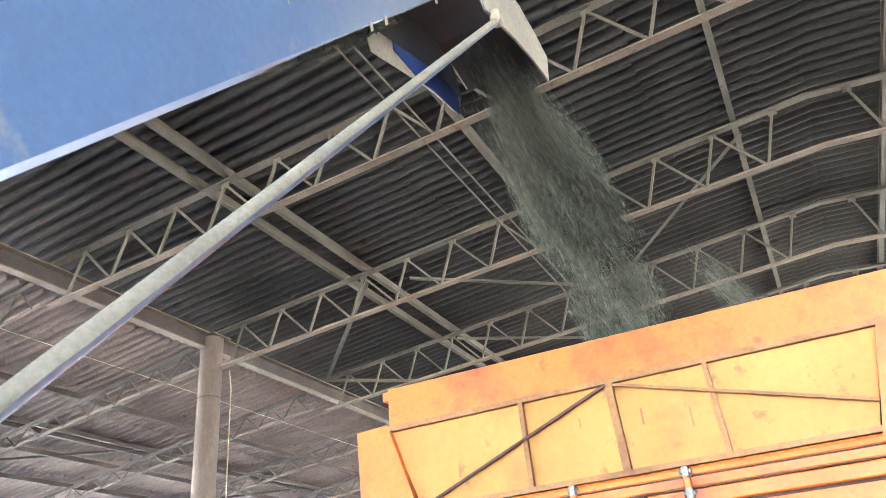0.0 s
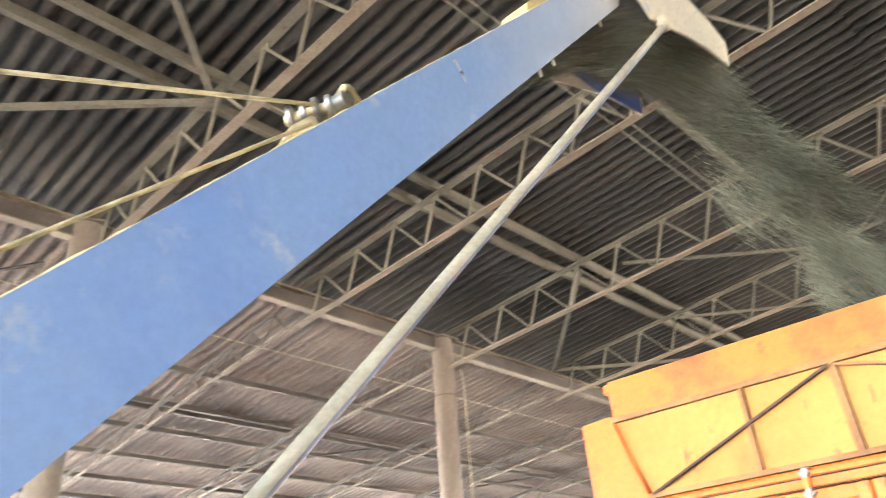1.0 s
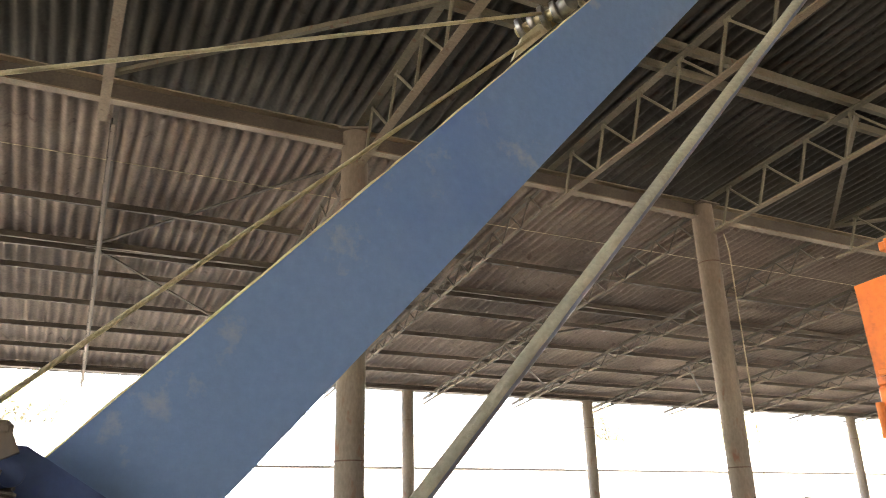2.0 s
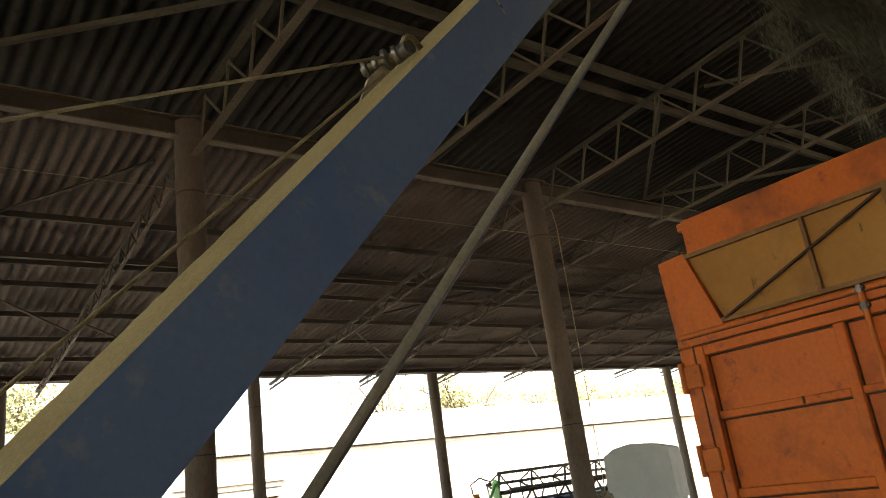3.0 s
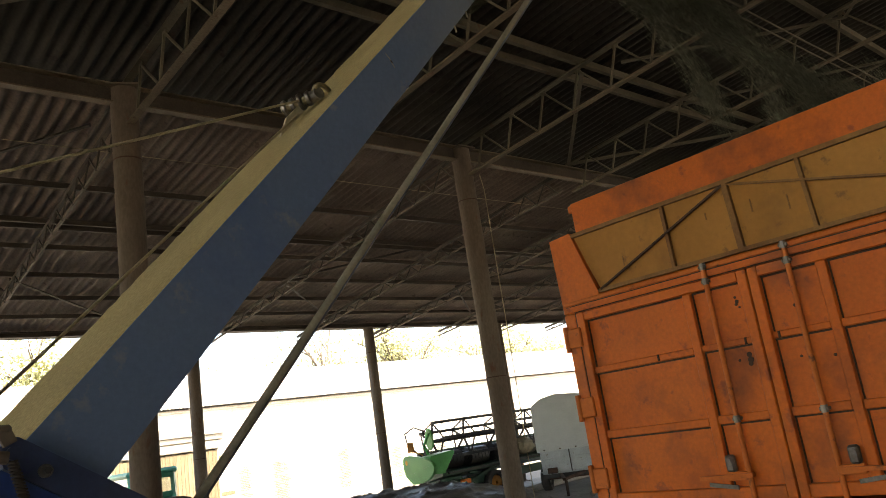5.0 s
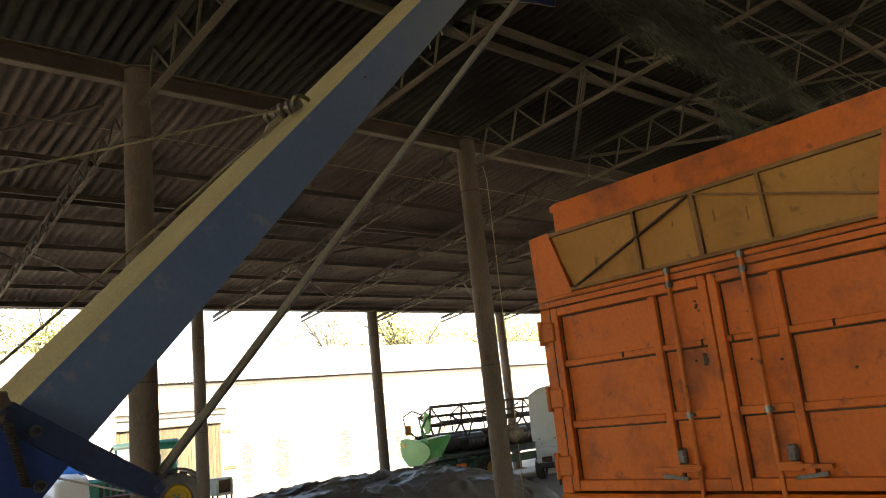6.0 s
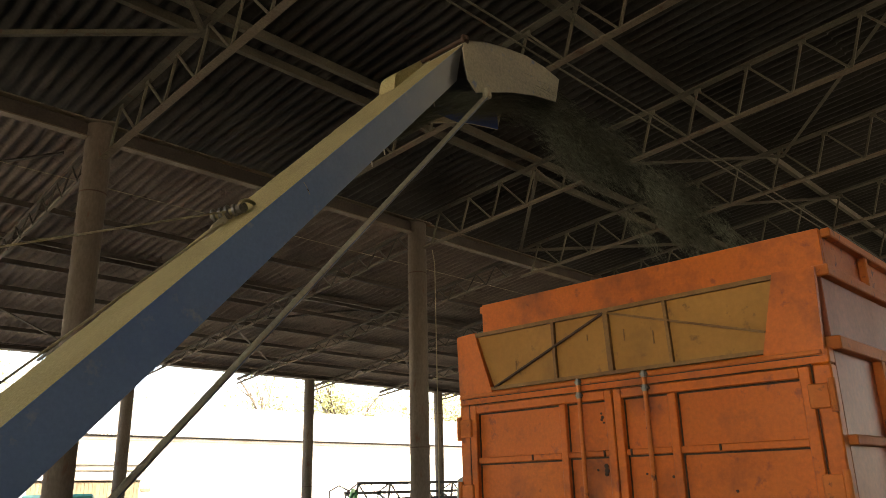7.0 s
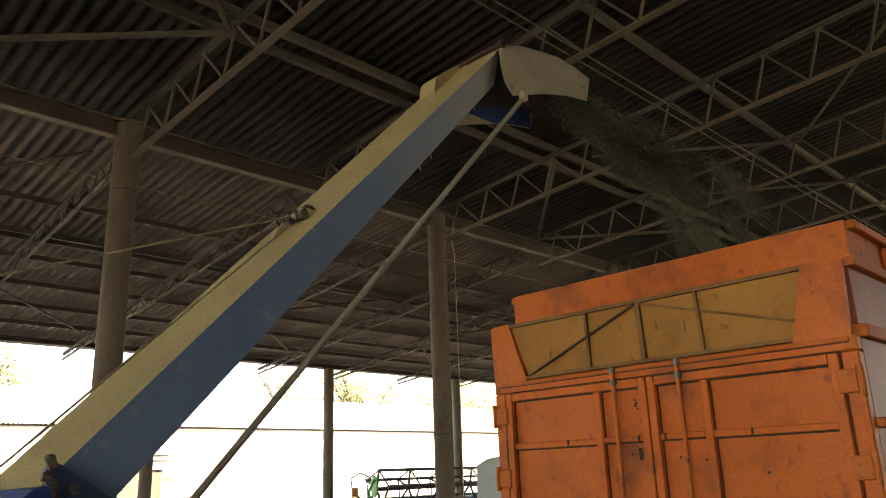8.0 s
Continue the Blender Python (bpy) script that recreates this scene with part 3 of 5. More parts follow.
def trailer():
    t = thing("farm_trailer", "tall orange steel tipping trailer with closed tail doors, scuffed and rusty", "trailer", at=(-2.7, TC, 0.03))
    x1 = 0.4
    # chassis and running gear
    Shape().box(TX + 0.1, x1, TC + 0.42, TC + 0.54, 1.08, 1.36, 0.01).box(TX + 0.1, x1, TC - 0.54, TC - 0.42, 1.08, 1.36, 0.01).obj("chassis_rail", RUST, t)
    Shape().box(TX + 0.02, x1, TR + 0.03, TL - 0.03, 1.36, 1.5).obj("floor_frame", ORANGE_DULL, t)
    for x in (-4.1, -2.7, -0.6):
        Shape().tube((x, TL - 0.25, 0.55), (x, TR + 0.25, 0.55), 0.06, 14).obj("axle", RUST, t)
        Shape().box(x - 0.12, x + 0.12, TC + 0.40, TC + 0.56, 0.58, 1.1, 0.02).box(x - 0.12, x + 0.12, TC - 0.56, TC - 0.40, 0.58, 1.1, 0.02).obj("spring_hanger", RUST, t)
        for y, side in ((TL - 0.22, 1), (TR + 0.22, -1)):
            w = Shape().ring((x, y, 0.55), (0, 1, 0), 0.52, 0.27, 0.3, 32, 0.02).obj("tyre", RUBBER, t, smooth=True)
            Shape().ring((x, y, 0.55), (0, 1, 0), 0.28, 0.07, 0.2, 20).tube((x, y - 0.11, 0.55), (x, y + 0.11, 0.55), 0.09, 14).obj("rim", ORANGE_DULL, w, smooth=True)
    # side and front walls with pressed ribs
    for y, out in ((TL, 1), (TR, -1)):
        a, b = (y - 0.04 * out, y)
        Shape().box(TX + 0.06, x1, min(a, b), max(a, b), 1.5, 2.86, 0.004).obj("side_wall", SIDE_RED, t, "faded reddish side wall with a wet-looking sheen")
        Shape().box(TX + 0.06, x1, min(a, b), max(a, b), 2.93, 3.24, 0.004).obj("side_board", SIDE_RED, t)
        for z0, z1 in ((2.86, 2.93), (3.24, 3.30), (2.40, 2.45), (1.96, 2.01), (1.46, 1.58)):
            Shape().box(TX + 0.05, x1 + 0.02, min(a, b + 0.045 * out), max(a, b + 0.045 * out), z0, z1, 0.006).obj("side_rail", ORANGE_DULL, t)
        for x in (-5.0, -4.0, -3.0, -2.0, -1.0, 0.0):
            Shape().box(x - 0.03, x + 0.03, min(b, b + 0.05 * out), max(b, b + 0.05 * out), 1.58, 2.86, 0.006).obj("side_post", ORANGE_DULL, t)
    Shape().box(x1, x1 + 0.04, TR, TL, 1.5, 3.25, 0.004).obj("front_wall", SIDE_RED, t)
    # raised extension box, set in from the rear
    ex, el, er, top = -5.49, -6.09, -8.49, 3.54
    Shape().box(ex, ex + 0.025, er, el, 3.16, top, 0.003).obj("extension_rear", ORANGE, t)
    for y, out in ((el, -1), (er, 1)):
        Shape().box(ex + 0.028, x1, min(y, y + 0.025 * out), max(y, y + 0.025 * out), 3.16, top, 0.003).obj("extension_side", ORANGE_DULL, t)
        Shape().box(ex + 0.028, x1, min(y, y - 0.05 * out), max(y, y - 0.05 * out), top - 0.05, top, 0.006).obj("extension_rail", ORANGE_DULL, t)
        for x in (-4.85, -4.2, -3.55, -2.9, -2.25, -1.6, -0.95, -0.3):
            Shape().box(x - 0.025, x + 0.025, min(y, y - 0.045 * out), max(y, y - 0.045 * out), 3.3, top - 0.05, 0.006).obj("extension_post", ORANGE_DULL, t)
    Shape().box(x1 - 0.03, x1, er, el, 3.25, top, 0.003).obj("extension_front", ORANGE_DULL, t)
    # tail frame
    for y0, y1 in ((TL - 0.09, TL), (TR, TR + 0.09)):
        Shape().box(TX - 0.02, TX + 0.06, y0, y1, 1.622, 2.788, 0.008).obj("corner_post", ORANGE, t)
    Shape().box(TX - 0.02, TX + 0.06, TR + 0.0, TL, 2.79, 2.87, 0.008).obj("head_beam", ORANGE, t)
    Shape().box(TX - 0.035, TX - 0.021, TR + 0.03, TL - 0.03, 2.835, 2.86, 0.004).obj("drip_strip", ORANGE_DULL, t)
    Shape().box(TX - 0.0235, TX - 0.0205, TR + 0.03, TL - 0.03, 2.829, 2.8345).obj("beam_seam", RUST, t)
    Shape().box(TX - 0.0235, TX - 0.0205, TR + 0.09, TL - 0.09, 2.7885, 2.7935).obj("beam_seam", RUST, t)
    Shape().box(TX - 0.04, TX + 0.06, TR, TL, 1.46, 1.62, 0.012).obj("sill_beam", ORANGE, t)
    Shape().tube((TX - 0.07, TR + 0.1, 1.56), (TX - 0.07, TL - 0.1, 1.56), 0.022, 12).obj("sill_pipe", ORANGE_DULL, t, smooth=True)
    # orange corner flaps
    Shape().plate([(TX - 0.025, -6.045, 3.275), (TX - 0.025, -6.21, 3.285), (TX - 0.025, -6.36, 2.845), (TX - 0.025, -6.06, 2.83)], (0.03, 0, 0)).obj("corner_flap", ORANGE, t)
    Shape().plate([(TX - 0.025, -8.30, 3.285), (TX - 0.025, -8.51, 3.275), (TX - 0.025, -8.49, 2.83), (TX - 0.025, -8.19, 2.85)], (0.03, 0, 0)).obj("corner_flap", ORANGE, t)
    # ochre tail board with its frame
    board = Shape().plate([(TX + 0.005, -6.205, 3.27), (TX + 0.005, -8.305, 3.27), (TX + 0.005, -8.19, 2.875), (TX + 0.005, -6.36, 2.875)], (0.02, 0, 0)).obj("tail_board", OCHRE, t, "ochre tail board in a thin welded frame")
    f = TX - 0.022

    def rib(y0, z0, y1, z1, w=0.02, d=0.024):
        Shape().bar((f + d / 2, y0, z0), (f + d / 2, y1, z1), d, w, (0, -(z1 - z0), y1 - y0)).obj("board_rib", OCHRE_FRAME, board)

    rib(-6.205, 3.265, -8.305, 3.265, 0.024)
    rib(-6.34, 2.885, -8.20, 2.885, 0.022)
    rib(-6.88, 2.89, -6.875, 3.255)
    rib(-7.285, 2.89, -7.27, 3.255, 0.032, 0.027)
    rib(-7.68, 2.89, -7.665, 3.255)
    Shape().bar((f + 0.004, -6.37, 2.89), (f + 0.004, -7.26, 3.25), 0.012, 0.014, (1, 0, 0)).obj("brace_rod", RUST, board)
    Shape().bar((f + 0.004, -7.29, 3.245), (f + 0.004, -8.22, 2.985), 0.012, 0.014, (1, 0, 0)).obj("brace_rod", OCHRE_FRAME, board)
    for yb, zb, hb in ((-7.38, 3.10, 0.035), (-7.57, 3.06, 0.04), (-7.12, 3.12, 0.02), (-6.55, 3.02, 0.03)):
        Shape().box(TX + 0.002, TX + 0.0045, yb - 0.003, yb + 0.004, zb - hb, zb + hb).obj("scratch", OCHRE_FRAME, board)
    # two tail doors
    for side in (1, -1):
        def yy(d):
            return TC + side * d
        def span(shape, d0, d1, z0, z1, x0, x1_, c=0.004):
            return shape.box(x0, x1_, min(yy(d0), yy(d1)), max(yy(d0), yy(d1)), z0, z1, c)
        door = span(Shape(), 0.004, 1.13, 1.635, 2.785, TX + 0.012, TX + 0.03, 0.002).obj("tail_door", ORANGE, t, "orange sheet steel door with welded bars")
        for d0, d1, z0, z1, deep in ((0.004, 0.056, 1.635, 2.785, 0.03), (1.075, 1.13, 1.635, 2.785, 0.03), (0.056, 1.075, 2.73, 2.785, 0.028), (0.056, 1.075, 1.635, 1.70, 0.028), (0.345, 0.395, 1.70, 2.73, 0.024), (0.056, 0.345, 2.405, 2.44, 0.021), (0.395, 1.075, 2.40, 2.44, 0.021), (0.056, 0.345, 2.02, 2.065, 0.021), (0.395, 1.075, 2.015, 2.06, 0.021)):
            span(Shape(), d0, d1, z0, z1, TX + 0.012 - deep * 1.35, TX + 0.011, 0.005).obj("door_bar", ORANGE, door)
        # caked dirt, open seams and painted-in shade along the bars
        for d0, d1, z in ((0.054, 0.343, 2.727), (0.397, 1.073, 2.727), (0.054, 0.343, 2.402), (0.397, 1.073, 2.397), (0.054, 0.343, 2.017), (0.397, 1.073, 2.012)):
            span(Shape(), d0, d1, z - 0.007, z + 0.003, TX + 0.002, TX + 0.0115, 0).obj("dirt_line", RUST, door)
        for d0, d1, z0, z1 in ((0.056, 0.345, 2.44, 2.73), (0.395, 1.075, 2.44, 2.73), (0.056, 0.345, 2.065, 2.405), (0.395, 1.075, 2.06, 2.40), (0.056, 0.345, 1.70, 2.02), (0.395, 1.075, 1.70, 2.015)):
            span(Shape(), d1 - 0.007, d1 - 0.001, z0, z1, TX + 0.003, TX + 0.0115, 0).obj("dirt_line", RUST, door)
        for d0 in (0.0565, 0.397):
            span(Shape(), d0, d0 + 0.006, 1.70, 2.73, TX + 0.004, TX + 0.0115, 0).obj("dirt_line", RUST, door)
        span(Shape(), 1.135, 1.141, 1.63, 2.79, TX - 0.0215, TX - 0.0195, 0).obj("door_gap", RUST, t)
        # lock rod with its guides, cam and handle
        y = yy(0.225)
        rod = Shape().tube((TX - 0.035, y, 1.50), (TX - 0.035, y, 2.848), 0.0135, 12).obj("lock_rod", ORANGE_DULL, door, smooth=True)
        for z in (2.85, 2.77, 2.04):
            Shape().box(TX - 0.046, TX - 0.012, y - 0.024, y + 0.024, z - 0.009, z + 0.009, 0.004).tube((TX - 0.036, y, z - 0.018), (TX - 0.036, y, z + 0.018), 0.0175, 10).obj("rod_guide", GALVANISED, rod)
        Shape().tube((TX - 0.038, y, 1.50), (TX - 0.038, y, 1.60), 0.02, 10).box(TX - 0.06, TX - 0.03, y - 0.025, y + 0.025, 1.50, 1.525, 0.005).obj("rod_foot", GALVANISED, rod)
        hy = y + side * 0.06
        Shape().bar((TX - 0.05, y - 0.03, 1.76), (TX - 0.05, y + side * 0.27, 1.755), 0.03, 0.02).box(TX - 0.05, TX - 0.02, min(y, y + side * 0.12), max(y, y + side * 0.12), 1.735, 1.78, 0.004).obj("lock_handle", ORANGE_DULL, rod)
        Shape().box(TX - 0.06, TX - 0.02, min(hy, hy + side * 0.05), max(hy, hy + side * 0.05), 1.78, 1.865, 0.01).tube((TX - 0.064, hy + side * 0.025, 1.84), (TX - 0.02, hy + side * 0.025, 1.84), 0.013, 10).obj("lock_catch", GALVANISED, rod)
        Shape().bar((TX - 0.034, yy(0.30), 1.70), (TX - 0.034, yy(0.46), 1.72), 0.012, 0.02).obj("grease_nipple", GALVANISED, door)
        for d in (0.09, 0.62):
            Shape().box(TX - 0.022, TX - 0.006, yy(d) - 0.006, yy(d) + 0.006, 2.405, 2.44, 0.002).obj("clip", RUST, door)
        # hinges
        for z in (2.635, 2.21, 1.79):
            h = Shape().box(TX - 0.045, TX - 0.018, min(yy(1.11), yy(1.21)), max(yy(1.11), yy(1.21)), z - 0.06, z + 0.06, 0.006).obj("hinge", ORANGE_DULL, door)
            Shape().tube((TX - 0.035, yy(1.225), z - 0.08), (TX - 0.035, yy(1.225), z + 0.08), 0.018, 10).obj("hinge_pin", ORANGE_DULL, h, smooth=True)
    # rust holes and scuffs worn through the door paint
    for y, z, r in ((-7.172, 2.655, 0.007), (-7.178, 2.632, 0.010), (-7.171, 2.618, 0.008), (-7.186, 2.60, 0.006), (-7.178, 2.352, 0.014), (-7.181, 2.325, 0.016), (-7.176, 2.305, 0.012), (-7.12, 2.33, 0.007), (-7.47, 2.55, 0.009), (-7.60, 2.28, 0.008), (-7.44, 2.30, 0.007), (-7.95, 2.20, 0.008)):
        Shape().tube((TX + 0.008, y, z), (TX + 0.0125, y, z), r, 9).obj("rust_spot", RUST, t)
    # coupling pole resting on the floor
    Shape().bar((x1, TC, 1.15), (x1 + 1.6, TC, 0.7), 0.12, 0.12).bar((x1 + 1.5, TC, 0.75), (x1 + 1.5, TC, 0.03), 0.07, 0.07).obj("tow_pole", RUST, t)
    # the load
    rng = random.Random(3)
    nx, ny = 40, 16
    rows = []
    for i in range(nx + 1):
        rows.append([(ex + 0.05 + i * (x1 - ex - 0.12) / nx, er + 0.04 + j * (el - er - 0.08) / ny, 3.05 + 0.12 * math.exp(-((i / nx - 0.5) ** 2) * 8) + rng.uniform(-0.025, 0.025)) for j in range(ny + 1)])
    load = Shape().add(*loops(*rows)).obj("chaff_load", CHAFF)
    tagged(load, "heap of chopped dry chaff filling the orange trailer", "chaff", kind="stuff")


# ---- the loader with its long discharge duct ----
def duct_at(x):
    """Near-side y, width, upper near z, lower z, upper far z and lower near y of the duct at x."""
    k = (x + 9.4) / 2.2
    return -7.2795 - 0.0663 * k, 0.43, 2.0096 + 2.3151 * k, 1.7205 + 2.4067 * k, 2.038 + 2.297 * k, -7.2851 - 0.0192 * k


def knee_at(x, y, z):
    """Places the knee's pieces on the near side of the duct's foot."""
    return 0.7553 + 1.0831 * x + 0.011 * z, y + 0.095, -0.4065 - 0.0209 * x + 1.0996 * z


def loader():
    t = thing("chaff_loader", "blue mobile chaff loader with a long dusty discharge duct", "loader", at=(-9.3, -7.2, 0.03))
    xa, xb = -9.6, -7.03
    xs = [xa + (xb - xa) * i / 12 for i in range(13)]
    near_top, near_low, far_top, far_low = [], [], [], []
    for i, x in enumerate(xs):
        y, w, za, zb, zf, yl = duct_at(x)
        near_top.append((x, y, za))
        near_low.append((x, yl, zb))
        far_top.append((x, y + w, zf))
        far_low.append((x, yl + w, zb))
    d = Shape().add(*loops(*[list(r) for r in zip(near_top, near_low, far_low, far_top)]))
    duct = d.obj("duct", BLUE, t, "blue painted sheet steel duct, scuffed")
    duct.modifiers.new("thick", "SOLIDIFY").thickness = 0.006
    # dust cover over the upper face, with a soft ragged edge and a folded nose
    rng = random.Random(7)
    rows = []
    for i in range(121):
        x = xa + (xb - xa) * i / 120
        y, w, za, zb, zf, yl = duct_at(x)
        e = rng.uniform(0, 0.006)
        n = Vector((-0.72, 0, 0.69))
        rows.append([Vector((x, y + 0.001 + e * 0.5, za)) + n * 0.0005] + [Vector((x, y + w * q, za + (zf - za) * q)) + n * (0.0034 + rng.uniform(-0.0012, 0.0012)) for q in (0.05, 0.2, 0.4, 0.6, 0.8, 0.96, 1.0)] + [Vector((x, y + w + 0.004, zf - 0.025))])
    Shape().add(*loops(*rows)).obj("dust_layer", DUST_YELLOW, duct, "thick yellow dust lying on the upper face", smooth=True)
    hump = [(-7.255, 4.27), (-7.252, 4.325), (-7.241, 4.368), (-7.216, 4.40), (-7.139, 4.463), (-7.02, 4.56), (-6.985, 4.575), (-6.97, 4.54), (-7.03, 4.46)]
    Shape().plate([(px, -7.06, pz) for px, pz in hump], (0, 0.12, 0)).obj("nose_cover", DUST_YELLOW, duct, "dusty folded cover at the duct's nose")
    Shape().sweep([(-8.004, -7.327, 3.456), (-7.99, -7.328, 3.440), (-7.982, -7.3285, 3.424), (-7.972, -7.3285, 3.408)], 0.0011, 6).obj("scratch", DUST_GREY, duct, "scratch through the blue paint")
    Shape().sweep([(-7.985, -7.3285, 3.432), (-7.980, -7.3285, 3.423)], 0.0022, 6).obj("scratch", RUST, duct)
    for bx in (-7.62, -7.545, -7.21):
        y, w, za, zb, zf, yl = duct_at(bx)
        Shape().bar((bx, yl - 0.002, zb + 0.004), (bx + 0.004, yl - 0.004, zb - 0.022), 0.006, 0.005).obj("burr", DUST_GREY, duct)
    # spout hood: two side plates and a curved back
    back = [(-7.05, 4.50), (-7.006, 4.535), (-6.895, 4.577), (-6.705, 4.62), (-6.504, 4.652), (-6.336, 4.647), (-6.185, 4.622)]
    low = [(-6.185, 4.622), (-6.235, 4.452), (-6.445, 4.415), (-6.66, 4.354), (-6.835, 4.288), (-6.965, 4.236), (-7.027, 4.29), (-7.05, 4.378), (-7.06, 4.46)]
    far_low = [(-6.27, 4.50), (-6.31, 4.384), (-6.551, 4.34), (-6.677, 4.304), (-6.981, 4.198), (-7.06, 4.17), (-7.10, 4.24), (-7.09, 4.43)]
    hood = thing_part("spout_hood", t)
    yn, yf = -7.385, -6.985
    Shape().plate([(px, yn, pz) for px, pz in back + low[1:]], (0, 0.006, 0)).obj("side_plate", DUST_GREY, hood)
    Shape().plate([(px, yf, pz) for px, pz in back[:-1] + far_low], (0, 0.004, 0)).obj("side_plate", DUST_GREY, hood)
    # black plates just inside the side and back plates
    Shape().plate([(px, yf - 0.006, pz + (0.0 if pz > 4.46 else 0.115)) for px, pz in back[:-1] + far_low], (0, 0.004, 0)).obj("liner", BLACK_STEEL, hood, "black lining inside the hood")
    strip = far_low[1:4] + [(-6.90, 4.30)]
    Shape().plate([(px, yf - 0.004, pz + 0.002) for px, pz in strip] + [(px, yf - 0.004, pz + 0.13) for px, pz in reversed(strip)], (0, 0.003, 0)).obj("wear_strip", DEEP_BLUE, hood, "bare blue paint along the lower edge")
    rows = [[(px + 0.004, yn + 0.012, pz - 0.012), (px + 0.004, yf - 0.012, pz - 0.012)] for px, pz in back]
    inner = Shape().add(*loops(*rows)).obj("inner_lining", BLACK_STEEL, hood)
    inner.modifiers.new("thick", "SOLIDIFY").thickness = 0.003
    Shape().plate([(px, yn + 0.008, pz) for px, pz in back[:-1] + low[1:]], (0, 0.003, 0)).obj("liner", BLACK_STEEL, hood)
    rows = [[(px, yn, pz), (px, yf, pz)] for px, pz in back]
    roof = Shape().add(*loops(*rows)).obj("back_plate", DUST_GREY, hood)
    roof.modifiers.new("thick", "SOLIDIFY").thickness = 0.005
    Shape().tube((-7.04, yn - 0.015, 4.53), (-7.04, yf + 0.02, 4.53), 0.012, 12).box(-7.06, -7.015, yn - 0.008, yn + 0.02, 4.505, 4.55, 0.006).obj("hood_hinge", RUST, hood)
    # hood strut
    a, b = Vector((-6.885, -7.392, 4.248)), Vector((-8.79, -7.267, 2.071))
    strut = Shape().tube(a, b, 0.0132, 18).obj("strut", STRUT, t, "long dusty blue steel strut holding the hood", smooth=True)
    along = (b - a).normalized()
    up = Vector((-0.72, -0.42, 0.55))
    up = (up - along * up.dot(along)).normalized()
    side = along.cross(up)
    rows = []
    for i in range(61):
        c = a.lerp(b, 0.01 + 0.975 * i / 60)
        edge = 1.30 + rng.uniform(-0.06, 0.06)
        rows.append([c + (up * math.cos(q * edge) + side * math.sin(q * edge)) * 0.0142 for q in (-1.0, -0.75, -0.5, -0.25, 0, 0.25, 0.5, 0.75, 1.0)])
    Shape().add(*loops(*rows)).obj("strut_dust", STRUT_DUST, strut, "pale dust lying along the strut", smooth=True)
    Shape().box(-6.915, -6.865, -7.412, -7.375, 4.225, 4.285, 0.01).obj("strut_eye", DUST_GREY, strut)
    Shape().tube((-8.79, -7.345, 2.071), (-8.79, -7.22, 2.071), 0.012, 12).obj("strut_pin", NAVY, strut)
    # knee: pivot plates, cross arm, bolts, spring and turret
    def knee(shape):
        shape.v = [knee_at(*p) for p in shape.v]
        return shape

    knee(Shape().plate([(-9.185, -7.425, 2.295), (-9.172, -7.425, 2.306), (-9.155, -7.425, 2.305), (-8.835, -7.425, 2.112), (-8.815, -7.425, 2.085), (-8.84, -7.425, 2.058), (-8.99, -7.425, 2.13), (-9.18, -7.425, 2.25), (-9.19, -7.425, 2.275)], (0, 0.03, 0))).obj("cross_arm", NAVY, t, "dark navy pivot arm")
    for x, z, r in ((-9.111, 2.238, 0.0095), (-9.100, 2.120, 0.0105)):
        washer = knee(Shape().tube((x, -7.436, z), (x, -7.424, z), r * 1.35, 20)).obj("washer", GALVANISED, t)
        knee(Shape().tube((x, -7.452, z), (x, -7.434, z), r * 0.75, 6)).obj("bolt_head", BLACK_STEEL, washer)
        knee(Shape().ring((x, -7.4365, z), (0, 1, 0), r * 1.3, r * 1.05, 0.006, 20)).obj("washer_rim", GALVANISED, washer, smooth=True)
    knee(Shape().tube((-9.165, -7.433, 2.276), (-9.165, -7.424, 2.276), 0.0125, 20)).obj("pivot_pin", NAVY, t, smooth=True)
    knee(Shape().bar((-9.186, -7.436, 2.322), (-9.172, -7.436, 2.292), 0.016, 0.024).box(-9.196, -9.170, -7.446, -7.424, 2.312, 2.328, 0.005).tube((-9.20, -7.436, 2.272), (-9.176, -7.436, 2.268), 0.012, 14)).obj("latch", COLUMN, t, "dusty brown latch")
    coil = [(-9.17 + 0.009 * math.cos(i * 0.8) + 0.00022 * i, -7.44 + 0.009 * math.sin(i * 0.8), 2.262 - i * 0.00075) for i in range(190)]
    knee(Shape().sweep(coil, 0.0022, 6)).obj("spring", DARK_STEEL, t, smooth=True)
    knee(Shape().plate([(-9.42, -7.4295, 2.03), (-9.215, -7.4295, 2.24), (-9.185, -7.4295, 2.248), (-9.06, -7.4295, 2.172), (-9.038, -7.4295, 2.160), (-9.098, -7.4295, 2.090), (-9.42, -7.4295, 1.71), (-9.45, -7.4295, 1.0), (-9.95, -7.4295, 1.0), (-9.95, -7.4295, 1.6)], (0, 0.40, 0))).obj("turret", DEEP_BLUE, t, "deep blue lower duct")
    Shape().box(-10.5, -8.95, -7.55, -6.75, 0.55, 1.0, 0.03).obj("body", DEEP_BLUE, t)
    for x, y in ((-10.2, -7.68), (-10.2, -6.62), (-9.2, -7.68), (-9.2, -6.62)):
        w = Shape().ring((x, y, 0.33), (0, 1, 0), 0.30, 0.16, 0.2, 28, 0.012).obj("tyre", RUBBER, t, smooth=True)
        Shape().ring((x, y, 0.33), (0, 1, 0), 0.165, 0.04, 0.14, 18).obj("rim", YELLOW, w, smooth=True)
        Shape().tube((x, y, 0.33), (x, -7.15, 0.36), 0.035, 10).obj("axle", RUST, t)
